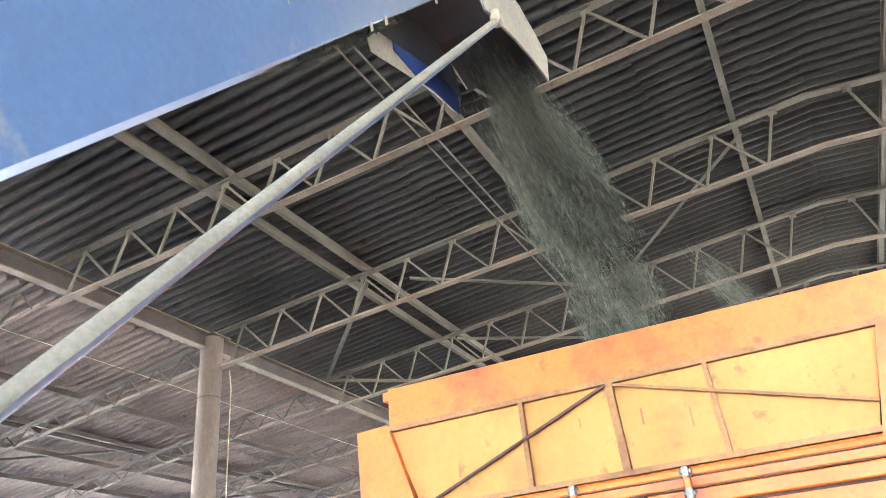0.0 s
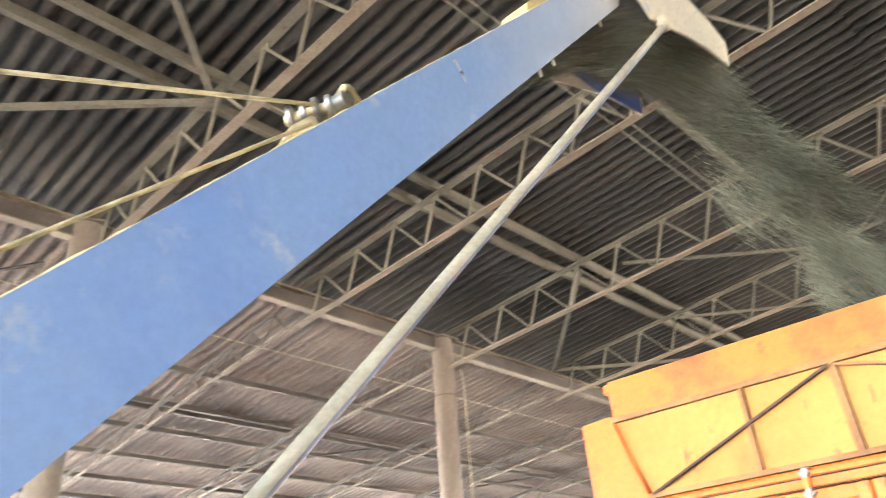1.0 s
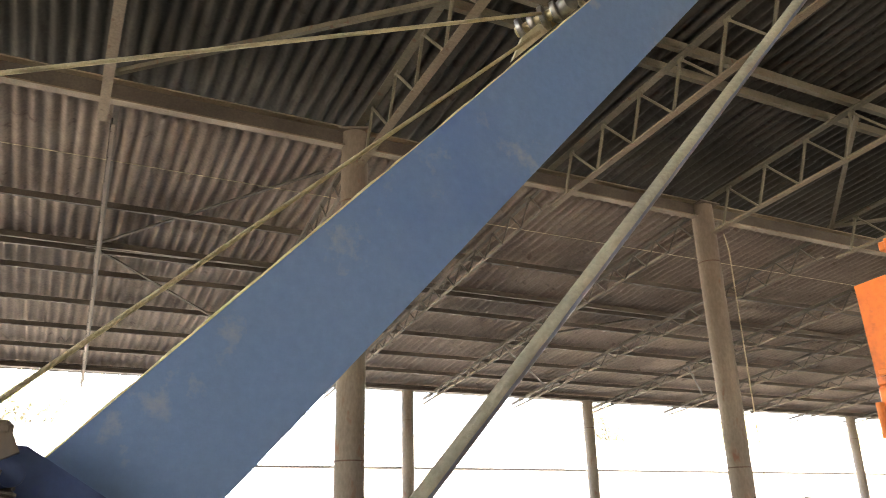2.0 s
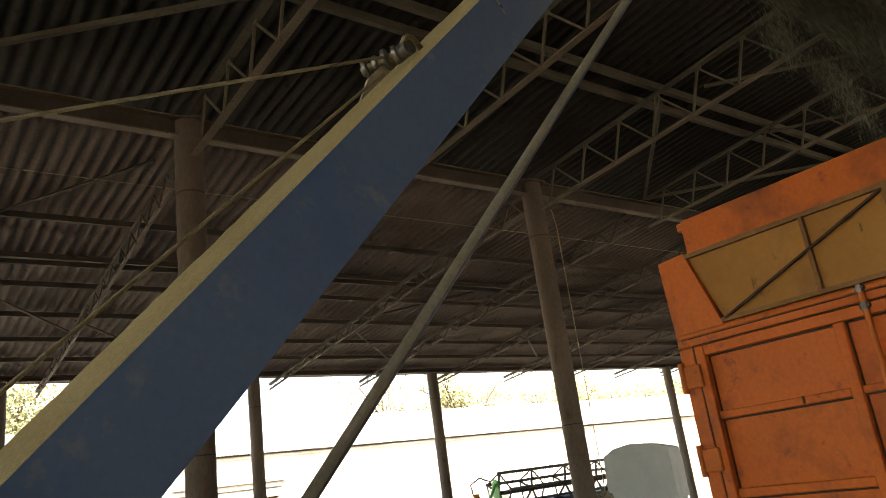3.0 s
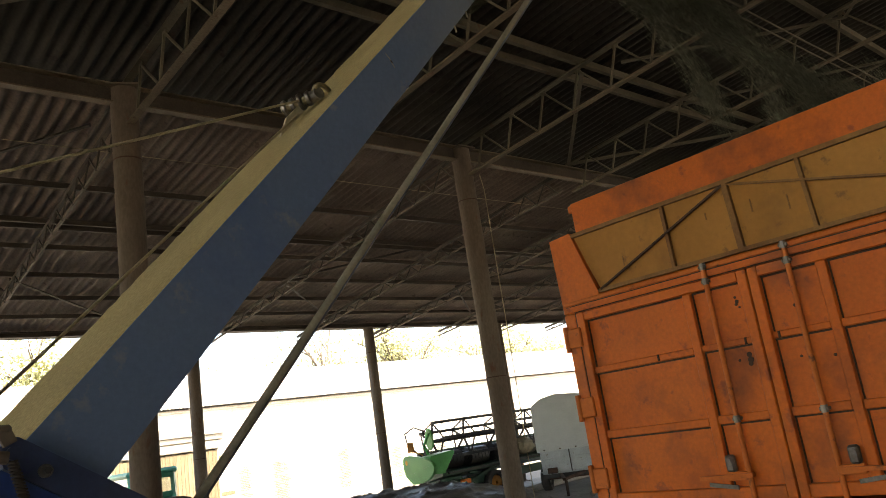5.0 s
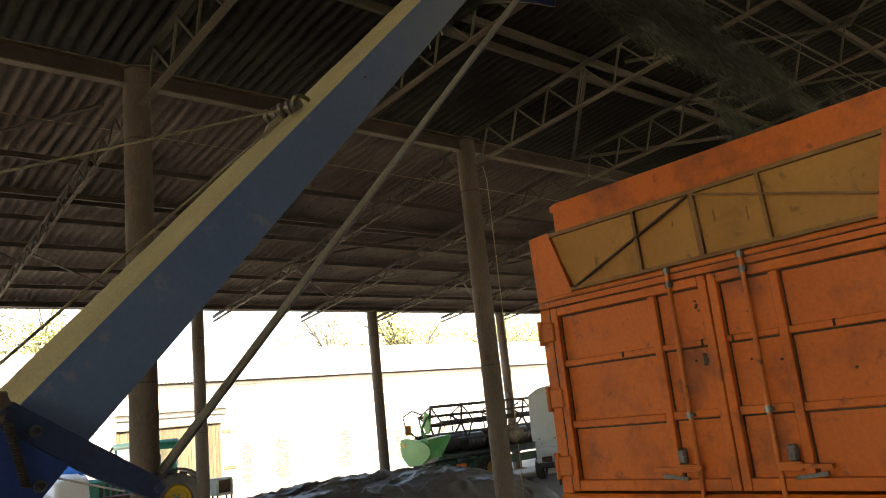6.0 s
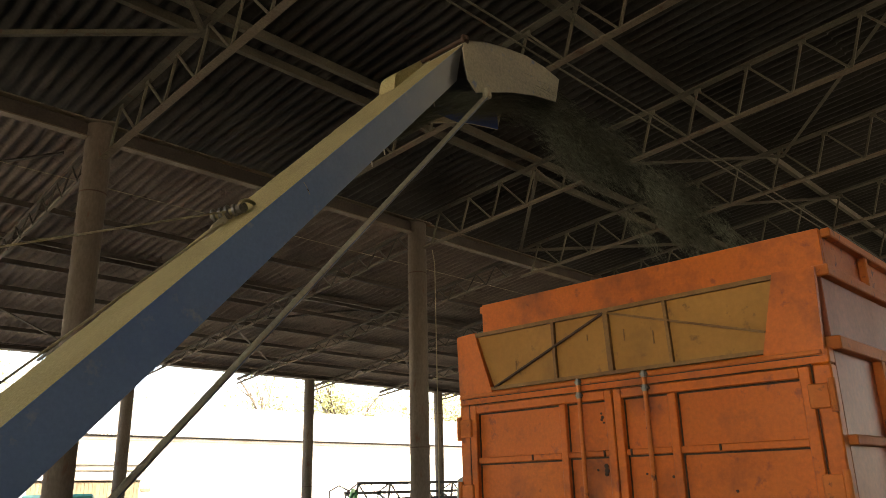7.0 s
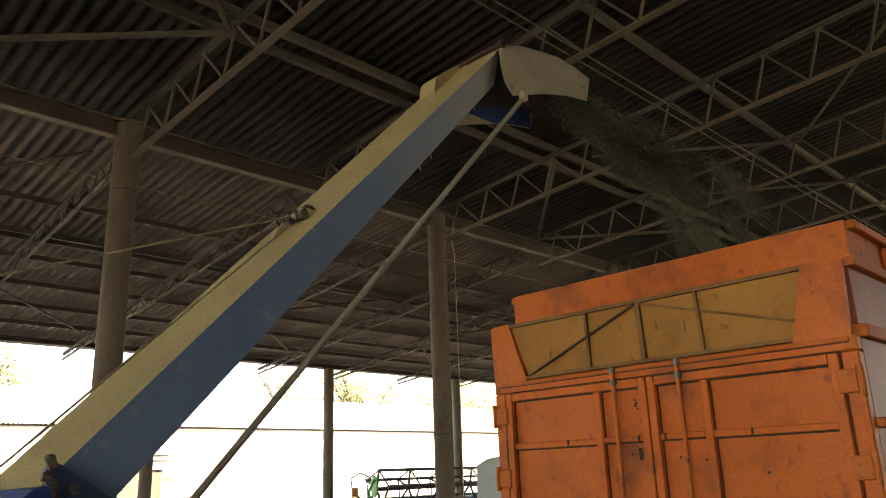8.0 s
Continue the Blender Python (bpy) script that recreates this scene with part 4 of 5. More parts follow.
    Shape().bar((-10.2, -7.15, 0.36), (-10.2, -7.15, 0.6), 0.1, 0.1).bar((-9.2, -7.15, 0.36), (-9.2, -7.15, 0.6), 0.1, 0.1).obj("axle_mount", RUST, t)
    # winch posts that the cables are tied to
    Shape().bar((-12.05, -7.15, 0.03), (-12.05, -7.0, 1.9), 0.08, 0.08).bar((-10.4, -7.15, 0.8), (-12.0, -7.15, 0.75), 0.1, 0.1).bar((-11.33, -7.15, 0.78), (-11.33, -7.38, 0.33), 0.06, 0.06).obj("cable_post", DEEP_BLUE, t)
    # eye, clamps and cables on the dust-covered face
    foot, head = Vector((-8.245, -7.055, 3.322)), Vector((-8.187, -7.145, 3.343))
    ax = (head - foot).normalized()
    arc = [(-8.187, -7.148, 3.335), (-8.197, -7.165, 3.352), (-8.195, -7.175, 3.364), (-8.183, -7.172, 3.373), (-8.160, -7.158, 3.384), (-8.130, -7.138, 3.392), (-8.105, -7.122, 3.394), (-8.088, -7.112, 3.386), (-8.080, -7.108, 3.372)]
    Shape().sweep(arc, 0.0085, 8).obj("lifting_eye", ROPE, t, smooth=True)
    for i in range(4):
        Shape().ring(foot.lerp(head, 0.04 + 0.27 * i), ax, 0.030 - 0.004 * (i % 2), 0.012, 0.013, 16).obj("cable_coil", GALVANISED, t, smooth=True)
    Shape().tube(foot - ax * 0.01, head, 0.013, 12).obj("coil_core", ROPE, t, smooth=True)
    Shape().tube(head + Vector((0.004, -0.03, 0)), head + Vector((0.0, 0.03, 0)), 0.021, 16).obj("clamp_bolt", GALVANISED, t, smooth=True)
    Shape().plate([(-8.30, -7.10, 3.20), (-8.17, -7.10, 3.335), (-8.19, -7.10, 3.355), (-8.27, -7.10, 3.27)], (0, 0.012, 0)).obj("eye_lug", DUST_GREY, t)
    for a, b in (((-8.235, -7.128, 3.325), (-12.0, -6.913, 1.864)), ((-8.235, -7.117, 3.281), (-11.33, -7.372, 0.352))):
        a, b = Vector(a), Vector(b)
        Shape().sweep([a.lerp(b, i / 10) for i in range(11)], 0.0043, 8).obj("cable", ROPE, t, "taut twisted steel cable", smooth=True)


def thing_part(name, parent):
    """An empty part that groups the pieces of a made-up part."""
    ob = new(name)
    ob.parent = parent
    ob.matrix_parent_inverse = Matrix.Translation(-base_of(parent))
    return ob


trailer()
loader()


# ---- under the lean-to: heap, header, cart, tractor ----
def film_heap():
    nx, ny = 190, 120
    rows = []
    for i in range(nx + 1):
        row = []
        for j in range(ny + 1):
            u, v = i / nx * 2 - 1, j / ny * 2 - 1
            x, y = 0.2 + 4.9 * u, 4.6 + 2.6 * v
            r = max(0.0, 1 - (abs(u) ** 2.6 + abs(v) ** 2.6))
            z = 1.06 * r ** 0.55 * (1 - 0.35 * max(u, 0) ** 2 + 0.05 * math.sin(3 * u))
            p = Vector((x * 1.1, y * 1.1, 0))
            q = Vector((x * 0.55 + y * 0.5, y * 1.5 - x * 0.45, 3.1))
            bend = noise.noise_vector(q * 0.8) * 0.7
            crease = 1 - abs(noise.noise((q + bend) * 1.3)) * 2.2
            fine = 1 - abs(noise.noise((q + bend) * 3.4 + Vector((5, 1, 0)))) * 2.2
            fold = 0.085 * max(crease, 0) ** 3 + 0.04 * max(fine, 0) ** 3 + 0.05 * noise.noise(q * 0.6) - 0.05
            row.append((x, y, max(0.034, z + fold * min(1, 4 * r) + 0.04)))
        rows.append(row)
    ob = Shape().add(*loops(*rows)).obj("heap", FILM, smooth=False)
    ob.data.shade_smooth()
    tagged(ob, "long heap under wrinkled black plastic film on the floor", "heap")


def header():
    """A combine's cutting header on its transport wheels, reel along x."""
    x0, x1, y = 5.55, 12.63, 9.0
    t = thing("combine_header", "green combine cutting header with a black reel on transport wheels", "header", at=(9, y, 0.03))
    # reel: five bats between spiders
    cz, cy, r = 1.92, 8.75, 0.55
    Shape().tube((x0 + 0.1, cy, cz), (x1, cy, cz), 0.06, 12).obj("reel_shaft", BLACK_STEEL, t)
    for k in range(5):
        q = 2 * math.pi * k / 5 + 0.5
        py, pz = cy + r * math.cos(q), cz + r * math.sin(q)
        bat = Shape().bar((x0 + 0.1, py, pz), (x1, py, pz), 0.10, 0.085).obj("reel_bat", BLACK_STEEL, t)
        s = Shape()
        for i in range(46):
            x = x0 + 0.2 + i * 0.148
            s.bar((x, py, pz), (x, py - 0.03, pz - 0.2), 0.012, 0.012)
        tagged(s.obj("reel_tines", BLACK_STEEL, bat), "fine spring tines along a reel bat", kind="stuff")
    for x in (x0 + 0.12, x0 + 1.4, x0 + 2.8, x0 + 4.2, x0 + 5.6, x1 - 0.05):
        for k in range(5):
            q, q2 = 2 * math.pi * k / 5 + 0.5, 2 * math.pi * (k + 1) / 5 + 0.5
            Shape().bar((x, cy, cz), (x, cy + r * math.cos(q), cz + r * math.sin(q)), 0.04, 0.06, (1, 0, 0)).obj("reel_spoke", BLACK_STEEL, t)
            Shape().bar((x, cy + r * math.cos(q), cz + r * math.sin(q)), (x, cy + r * math.cos(q2), cz + r * math.sin(q2)), 0.03, 0.04, (1, 0, 0)).obj("reel_tie", BLACK_STEEL, t)
    end = [(x0, cy + 0.16 * math.cos(a), cz + 0.08 + 0.32 * math.sin(a)) for a in [2 * math.pi * i / 16 for i in range(16)]]
    Shape().plate(end, (0.05, 0, 0)).obj("reel_guard", GREEN, t)
    # end shield with a nose, and table
    out = [(8.82, 0.83), (8.6, 0.82), (8.37, 0.85), (8.18, 0.90), (8.05, 0.97), (7.9, 1.06), (7.82, 1.17), (7.81, 1.26), (7.86, 1.36), (7.97, 1.44), (8.11, 1.50), (8.5, 1.58), (8.88, 1.63), (9.08, 1.61), (9.15, 1.53), (9.16, 1.3), (9.09, 1.05)]
    sh = Shape().plate([(x0 - 0.75, yy_, z) for yy_, z in out], (0.10, 0, 0)).obj("end_shield", GREEN, t, "rounded bright green end shield")
    Shape().bar((x0 - 0.755, 8.0, 1.3), (x0 - 0.755, 9.05, 1.06), 0.008, 0.012).obj("shield_crease", GREEN, sh)
    Shape().plate([(x0 - 0.76, 8.98 + 0.05 * math.cos(a), 1.44 + 0.07 * math.sin(a)) for a in [2 * math.pi * i / 10 for i in range(10)]], (-0.006, 0, 0)).obj("badge", YELLOW, sh)
    Shape().plate([(x0 - 0.65, 8.0, 1.05), (x0 - 0.2, 8.0, 1.02), (x0 + 0.35, 8.1, 1.55), (x0 + 0.3, 8.1, 1.62), (x0 - 0.65, 8.0, 1.55)], (0, 0.5, 0)).obj("divider", GREEN, t)
    arm = [(x0 - 0.1, 8.7, 1.5), (x0 - 0.25, 8.7, 1.85), (x0 - 0.05, 8.7, 2.15), (x0 + 0.1, 8.7, 2.2)]
    Shape().sweep(arm, 0.045, 10).obj("reel_arm", GREEN, t, smooth=True)
    hose = [(x0 - 0.2, 8.65, 2.25 + 0.0), (x0 - 0.6, 8.65, 2.4), (x0 - 0.95, 8.65, 2.25), (x0 - 0.9, 8.65, 1.95), (x0 - 0.5, 8.65, 1.6)]
    Shape().sweep(hose, 0.024, 8).obj("hose", BLACK_STEEL, t, smooth=True)
    Shape().bar((x0 - 0.6, 8.4, 1.6), (x0 - 0.95, 8.4, 1.75), 0.03, 0.03).box(x0 - 1.12, x0 - 0.9, 8.36, 8.42, 1.72, 2.0, 0.02).obj("marker_lamp", OCHRE, t, "dull orange marker lamp")
    Shape().plate([(x0, 8.35, 0.92), (x0, 9.35, 0.74), (x0, 9.4, 1.65), (x0, 9.3, 1.65), (x0, 9.25, 1.05), (x0, 8.35, 1.02)], (x1 - x0, 0, 0)).obj("table", DARK_GREEN, t)
    for i in range(6):
        x = x0 + 0.5 + i * 1.1
        Shape().tube((x, 8.95, 1.32), (x + 0.75, 8.95, 1.32), 0.26, 18).obj("auger", GALVANISED if i % 2 else BLACK_STEEL, t, smooth=True)
    Shape().bar((x0 + 0.2, 8.3, 0.98), (x1, 8.3, 0.98), 0.06, 0.05).obj("knife_bar", BLACK_STEEL, t)
    # carriage
    Shape().box(x0 + 0.4, x1 + 1.6, 8.9, 9.05, 0.46, 0.60, 0.01).obj("carriage_beam", DARK_GREEN, t)
    Shape().box(x0 + 0.5, x1 - 0.2, 8.55, 8.7, 0.50, 0.74, 0.01).bar((x0 + 0.6, 8.5, 0.45), (x0 + 2.4, 8.5, 0.95), 0.12, 0.1).bar((x0 + 1.2, 8.52, 0.9), (x0 + 3.0, 8.52, 0.45), 0.1, 0.1).box(x0 + 0.1, x0 + 1.0, 8.6, 9.2, 0.55, 0.85, 0.03).obj("chassis", DARK_GREEN, t)
    Shape().box(x0 + 0.75, x0 + 1.15, 8.42, 8.47, 0.52, 0.72, 0.01).obj("reflector_board", ORANGE_DULL, t)
    for x in (x0 + 2.15, x1 - 0.4):
        Shape().bar((x, 8.5, 0.38), (x, 9.5, 0.38), 0.09, 0.09).bar((x, 8.98, 0.38), (x, 8.98, 0.75), 0.12, 0.1).bar((x - 0.7, 8.7, 0.52), (x + 0.2, 8.7, 0.95), 0.12, 0.1).obj("cradle", DARK_GREEN, t)
        for yw in (8.45, 9.55):
            w = Shape().ring((x, yw, 0.43), (0, 1, 0), 0.40, 0.24, 0.22, 26, 0.01).obj("tyre", RUBBER, t, smooth=True)
            Shape().ring((x, yw, 0.43), (0, 1, 0), 0.245, 0.05, 0.15, 18).obj("rim", OCHRE, w, smooth=True)


def covered_cart():
    """Single-axle cart with a grey tarpaulin over its frame."""
    t = thing("covered_cart", "pale box cart under a taut grey tarpaulin", "cart", at=(8.62, 5.87, 0.03))
    m = Matrix.Translation((8.62, 5.87, 0.03)) @ Matrix.Rotation(radians(28), 4, "Z") @ Matrix.Diagonal((1.0, 1.14, 1.0, 1.0))

    def put(s):
        s.v = [tuple(m @ Vector(p)) for p in s.v]
        return s

    put(Shape().box(-0.9, 0.95, -0.75, 0.75, 0.52, 1.32, 0.02)).obj("cart_body", CART_BODY, t)
    for z in (0.6, 0.95, 1.29):
        put(Shape().box(-0.93, 0.98, -0.78, 0.78, z - 0.02, z + 0.02, 0.006)).obj("body_band", CART_BODY, t)
    rows = []
    rng = random.Random(5)
    prof = [(-0.79, 1.16), (-0.80, 1.6), (-0.79, 2.1), (-0.75, 2.5), (-0.3, 2.66), (0.1, 2.72), (0.5, 2.64), (0.76, 2.46), (0.80, 2.0), (0.80, 1.5), (0.79, 1.16)]
    for i in range(13):
        x = -0.98 + i * 0.165
        sag = 0.012 * math.sin(i * 1.6) - (0.02 if 0 < i < 12 else 0)
        rows.append([(x, a + rng.uniform(-0.012, 0.012), z + (sag if z > 2.3 else 0) + rng.uniform(-0.008, 0.008)) for a, z in prof])
    s = Shape().add(*loops(*rows))
    k = len(prof)
    s.f += [tuple(range(k)), tuple(range(12 * k + k - 1, 12 * k - 1, -1))]
    tarp = put(s).obj("tarpaulin", TARP_GREY, t, "grey tarpaulin with shallow creases", smooth=True)
    for y in (-0.88, 0.88):
        w = put(Shape().ring((0.1, y, 0.34), (0, 1, 0), 0.34, 0.19, 0.2, 26, 0.01)).obj("tyre", RUBBER, t, smooth=True)
        put(Shape().ring((0.1, y, 0.34), (0, 1, 0), 0.195, 0.05, 0.14, 18)).obj("rim", GALVANISED, w, smooth=True)
    put(Shape().bar((0.1, -0.88, 0.34), (0.1, 0.88, 0.34), 0.08, 0.08).bar((0.1, 0, 0.34), (0.1, 0, 0.55), 0.5, 0.2)).obj("axle", RUST, t)
    put(Shape().bar((-0.9, 0.3, 0.5), (-2.1, 0, 0.45), 0.07, 0.07).bar((-0.9, -0.3, 0.5), (-2.1, 0, 0.45), 0.07, 0.07).bar((-1.95, 0, 0.45), (-1.95, 0, 0.0), 0.06, 0.06)).obj("drawbar", RUST, t)
    put(Shape().box(-0.925, -0.905, -0.74, 0.74, 0.42, 0.53, 0.004).box(-0.9, 0.95, -0.7, -0.62, 0.42, 0.52).box(-0.9, 0.95, 0.62, 0.7, 0.42, 0.52)).obj("chassis", BLACK_STEEL, t)
    put(Shape().box(-0.94, -0.915, -0.012, 0.012, 0.56, 1.27)).obj("door_seam", BLACK_STEEL, t)
    for y in (-0.6, -0.2, 0.2, 0.6):
        put(Shape().tube((-1.0, y, 1.2), (-0.97, y, 1.2), 0.02, 8)).obj("tarp_eyelet", RUST, t)
    put(Shape().box(-1.0, -0.93, 0.35, 0.6, 0.55, 0.7, 0.01)).obj("tail_lamp", RUST, t)


def tractor():
    x, y = -1.22, 12.75
    t = thing("tractor", "old teal tractor with yellow wheel rims parked in the yard", "tractor", at=(x, y, 0))
    Shape().box(x - 0.75, x + 0.50, y - 0.7, y + 0.7, 1.0, 1.60, 0.05).obj("cab_base", TEAL, t)
    for a in (-0.72, 0.45):
        for b in (-0.67, 0.67):
            Shape().bar((x + a, y + b, 1.55), (x + a * 0.95, y + b * 0.97, 2.22), 0.13, 0.10).obj("cab_post", TEAL, t)
    Shape().box(x - 0.82, x + 0.56, y - 0.75, y + 0.75, 2.18, 2.34, 0.06).obj("cab_roof", TEAL, t)
    for z0, z1 in ((1.59, 1.72), (2.08, 2.19)):
        Shape().box(x - 0.7, x + 0.43, y - 0.71, y - 0.65, z0, z1, 0.01).obj("window_frame", TEAL, t)
        Shape().box(x - 0.7, x + 0.43, y + 0.65, y + 0.71, z0, z1, 0.01).obj("window_frame", TEAL, t)
    Shape().bar((x - 0.1, y - 0.68, 1.6), (x - 0.1, y - 0.68, 2.2), 0.06, 0.05).obj("window_frame", TEAL, t)
    Shape().box(x - 0.68, x + 0.4, y - 0.675, y - 0.669, 1.7, 2.1).obj("window", GLASS, t)
    Shape().box(x - 0.73, x - 0.72, y - 0.6, y + 0.6, 1.62, 2.18).obj("window", GLASS, t)
    Shape().box(x - 0.1, x + 0.25, y - 0.2, y + 0.25, 1.6, 2.0, 0.06).obj("seat", BLACK_STEEL, t)
    bonnet = Shape().box(x - 2.0, x - 0.75, y - 0.38, y + 0.38, 0.85, 1.5, 0.08).obj("bonnet", TEAL, t)
    for i in range(4):
        Shape().box(x - 1.5 + i * 0.16, x - 1.40 + i * 0.16, y - 0.392, y - 0.381, 1.0, 1.35, 0.003).obj("louvre", DARK_GREEN, bonnet)
    Shape().box(x - 2.12, x - 1.99, y - 0.36, y + 0.36, 0.8, 1.48, 0.03).obj("grille", GALVANISED, t)
    Shape().tube((x - 1.15, y - 0.2, 1.48), (x - 1.15, y - 0.2, 2.15), 0.04, 12).tube((x - 1.15, y - 0.2, 2.14), (x - 1.08, y - 0.2, 2.26), 0.036, 12).obj("exhaust", GALVANISED, t)
    arc = [(x + 0.3 + 0.86 * math.cos(q), y - 1.15, 0.72 + 0.84 * math.sin(q)) for q in [math.pi * (0.12 + 0.076 * i) for i in range(11)]]
    inner = [(x + 0.3 + 0.80 * math.cos(q), y - 1.15, 0.72 + 0.78 * math.sin(q)) for q in [math.pi * (0.12 + 0.076 * i) for i in range(11)]]
    rows = [[p, (p[0], p[1] + 0.46, p[2]), (r[0], r[1] + 0.46, r[2]), r] for p, r in zip(arc, inner)]
    Shape().add(*loops(*[r + [r[0]] for r in rows])).obj("mudguard", BLACK_STEEL, t)
    for yw in (y - 0.92, y + 0.92):
        w = Shape().ring((x + 0.3, yw, 0.73), (0, 1, 0), 0.70, 0.40, 0.40, 40, 0.02).obj("tyre", TYRE_BRIGHT, t, smooth=True)
        lug = Shape()
        for i in range(26):
            q = 2 * math.pi * i / 26
            c, n = Vector((math.cos(q), 0, math.sin(q))), Vector((-math.sin(q), 0, math.cos(q)))
            o = Vector((x + 0.3, yw, 0.73))
            sy = -1 if i % 2 else 1
            lug.bar(o + c * 0.70 + Vector((0, 0.21 * sy, 0)), o + c * 0.705 + n * 0.1, 0.05, 0.05, c)
            lug.bar(o + c * 0.55 + Vector((0, 0.20 * sy, 0)), o + c * 0.70 + Vector((0, 0.21 * sy, 0)), 0.045, 0.03, n)
        lug.obj("tread", TYRE_BRIGHT, w)
        Shape().ring((x + 0.3, yw, 0.73), (0, 1, 0), 0.41, 0.30, 0.3, 28).tube((x + 0.3, yw - 0.09, 0.73), (x + 0.3, yw + 0.09, 0.73), 0.32, 24).obj("rim", YELLOW, w, smooth=True)
        hub = Shape().tube((x + 0.3, yw - 0.17, 0.73), (x + 0.3, yw + 0.17, 0.73), 0.08, 12)
        for i in range(6):
            q = math.pi * i / 3
            hub.tube((x + 0.3 + 0.13 * math.cos(q), yw - 0.12, 0.73 + 0.13 * math.sin(q)), (x + 0.3 + 0.13 * math.cos(q), yw + 0.12, 0.73 + 0.13 * math.sin(q)), 0.025, 8)
        hub.obj("hub", TEAL, w)
        w = Shape().ring((x - 1.75, yw, 0.40), (0, 1, 0), 0.39, 0.22, 0.24, 32, 0.02).obj("tyre", TYRE_BRIGHT, t, smooth=True)
        Shape().ring((x - 1.75, yw, 0.40), (0, 1, 0), 0.23, 0.07, 0.2, 20).obj("rim", YELLOW, w, smooth=True)
    Shape().tube((x + 0.3, y - 0.9, 0.73), (x + 0.3, y + 0.9, 0.73), 0.11, 12).tube((x - 1.75, y - 0.9, 0.40), (x - 1.75, y + 0.9, 0.40), 0.07, 12).box(x - 1.9, x + 0.5, y - 0.28, y + 0.28, 0.42, 1.02, 0.04).obj("drive_frame", RUST, t)


def yard_clutter():
    # white sacks piled by the tractor, the rear ones under a blue sheet
    def sack(x, y, z, w, d, h, k):
        bm = bmesh.new()
        bmesh.ops.create_cube(bm, size=1.0)
        bmesh.ops.subdivide_edges(bm, edges=bm.edges[:], cuts=5, use_grid_fill=True)
        for v in bm.verts:
            q = v.co.normalized() * 0.62
            v.co = v.co.lerp(q, 0.5)
            v.co += noise.noise_vector(v.co * 3.5 + Vector((k * 3.1, 0, 0))) * 0.045
            v.co = Vector((x + v.co.x * w, y + v.co.y * d, z + max(0, v.co.z + 0.53) * h * 0.94))
        me = bpy.data.meshes.new("sack")
        bm.to_mesh(me)
        bm.free()
        me.materials.append(WHITE_SACK)
        me.shade_smooth()
        tagged(new("sack", me), "big white woven sack standing in the yard", "sack", "white sacks")

    for k, (x, y, h) in enumerate(((-4.50, 11.55, 1.35), (-3.72, 11.55, 1.72), (-4.55, 12.45, 1.45), (-3.75, 12.5, 1.86), (-5.3, 11.6, 1.2))):
        sack(x, y, 0.0, 0.86, 0.86, h, k)
    rows = []
    rng = random.Random(8)
    for i in range(13):
        x = -5.0 + i * 0.16
        rows.append([(x, 12.0 + j * 0.1, 1.50 + 0.44 * min(1, max(0, (x + 4.45) / 0.6)) - 1.4 * max(0, 0.2 - j * 0.1) - 0.5 * max(0, j * 0.1 - 0.8) + rng.uniform(-0.015, 0.015) + (-0.3 if i in (0, 12) else 0)) for j in range(11)])
    s = Shape().add(*loops(*rows)).obj("blue_sheet", BLUE_SHEET, smooth=True)
    s.modifiers.new("thick", "SOLIDIFY").thickness = 0.01
    tagged(s, "bright blue sheet lying over stacked white sacks", "sheet")
    # pole leaning from the sacks on to a rusty drum
    tagged(Shape().tube((-4.2, 11.25, 1.74), (-2.55, 10.95, 1.16), 0.028, 10).obj("pole", CONCRETE, smooth=True), "pale round pole leaning on a sack and a drum", "pole")
    d = thing("drum", "rusty brown steel drum standing in the yard", "drum", at=(-2.55, 11.1, 0))
    Shape().tube((-2.55, 11.1, 0.0), (-2.55, 11.1, 1.08), 0.42, 28).obj("barrel", RUST, d, smooth=True)
    for z in (0.36, 0.72, 1.07):
        Shape().ring((-2.55, 11.1, z), (0, 0, 1), 0.44, 0.41, 0.04, 28).obj("hoop", RUST, d, smooth=True)
    # a sheet-metal box on legs beside the tractor
    b = thing("metal_box", "small brown metal box in a grey frame on legs", "box", at=(0.5, 12.0, 0))
    Shape().box(0.32, 0.68, 11.82, 12.2, 0.72, 1.06, 0.02).obj("box_body", RUST, b)
    for x0, x1, z0, z1 in ((0.25, 0.75, 1.06, 1.12), (0.25, 0.75, 0.64, 0.71), (0.25, 0.32, 0.71, 1.06), (0.68, 0.75, 0.71, 1.06)):
        Shape().box(x0, x1, 11.79, 12.22, z0, z1, 0.008).obj("frame", TARP_GREY, b)
    for x in (0.29, 0.71):
        for y in (11.84, 12.16):
            Shape().bar((x, y, 0), (x, y, 0.65), 0.04, 0.04).obj("leg", RUST, b)
    # rolled film and rags between the heap and the cart
    for k, (x, y) in enumerate(((6.6, 3.9), (7.2, 3.4), (6.2, 3.2))):
        pts = [(x + 0.25 * i, y + 0.12 * math.sin(i + k), 0.10 + 0.03 * math.sin(2 * i)) for i in range(6)]
        tagged(Shape().sweep(pts, 0.075, 9).obj("film_roll", FILM, smooth=True), "crumpled strip of black film on the floor", "film", "film scraps")
    s = Shape().tube((6.5, 7.2, 0.13), (13.5, 8.0, 0.13), 0.1, 14)
    tagged(s.obj("pipe", CONCRETE, smooth=True), "pale pipe lying along the floor edge", "pipe")
    # rags tied to the middle column
    bm = bmesh.new()
    bmesh.ops.create_icosphere(bm, subdivisions=3, radius=0.14)
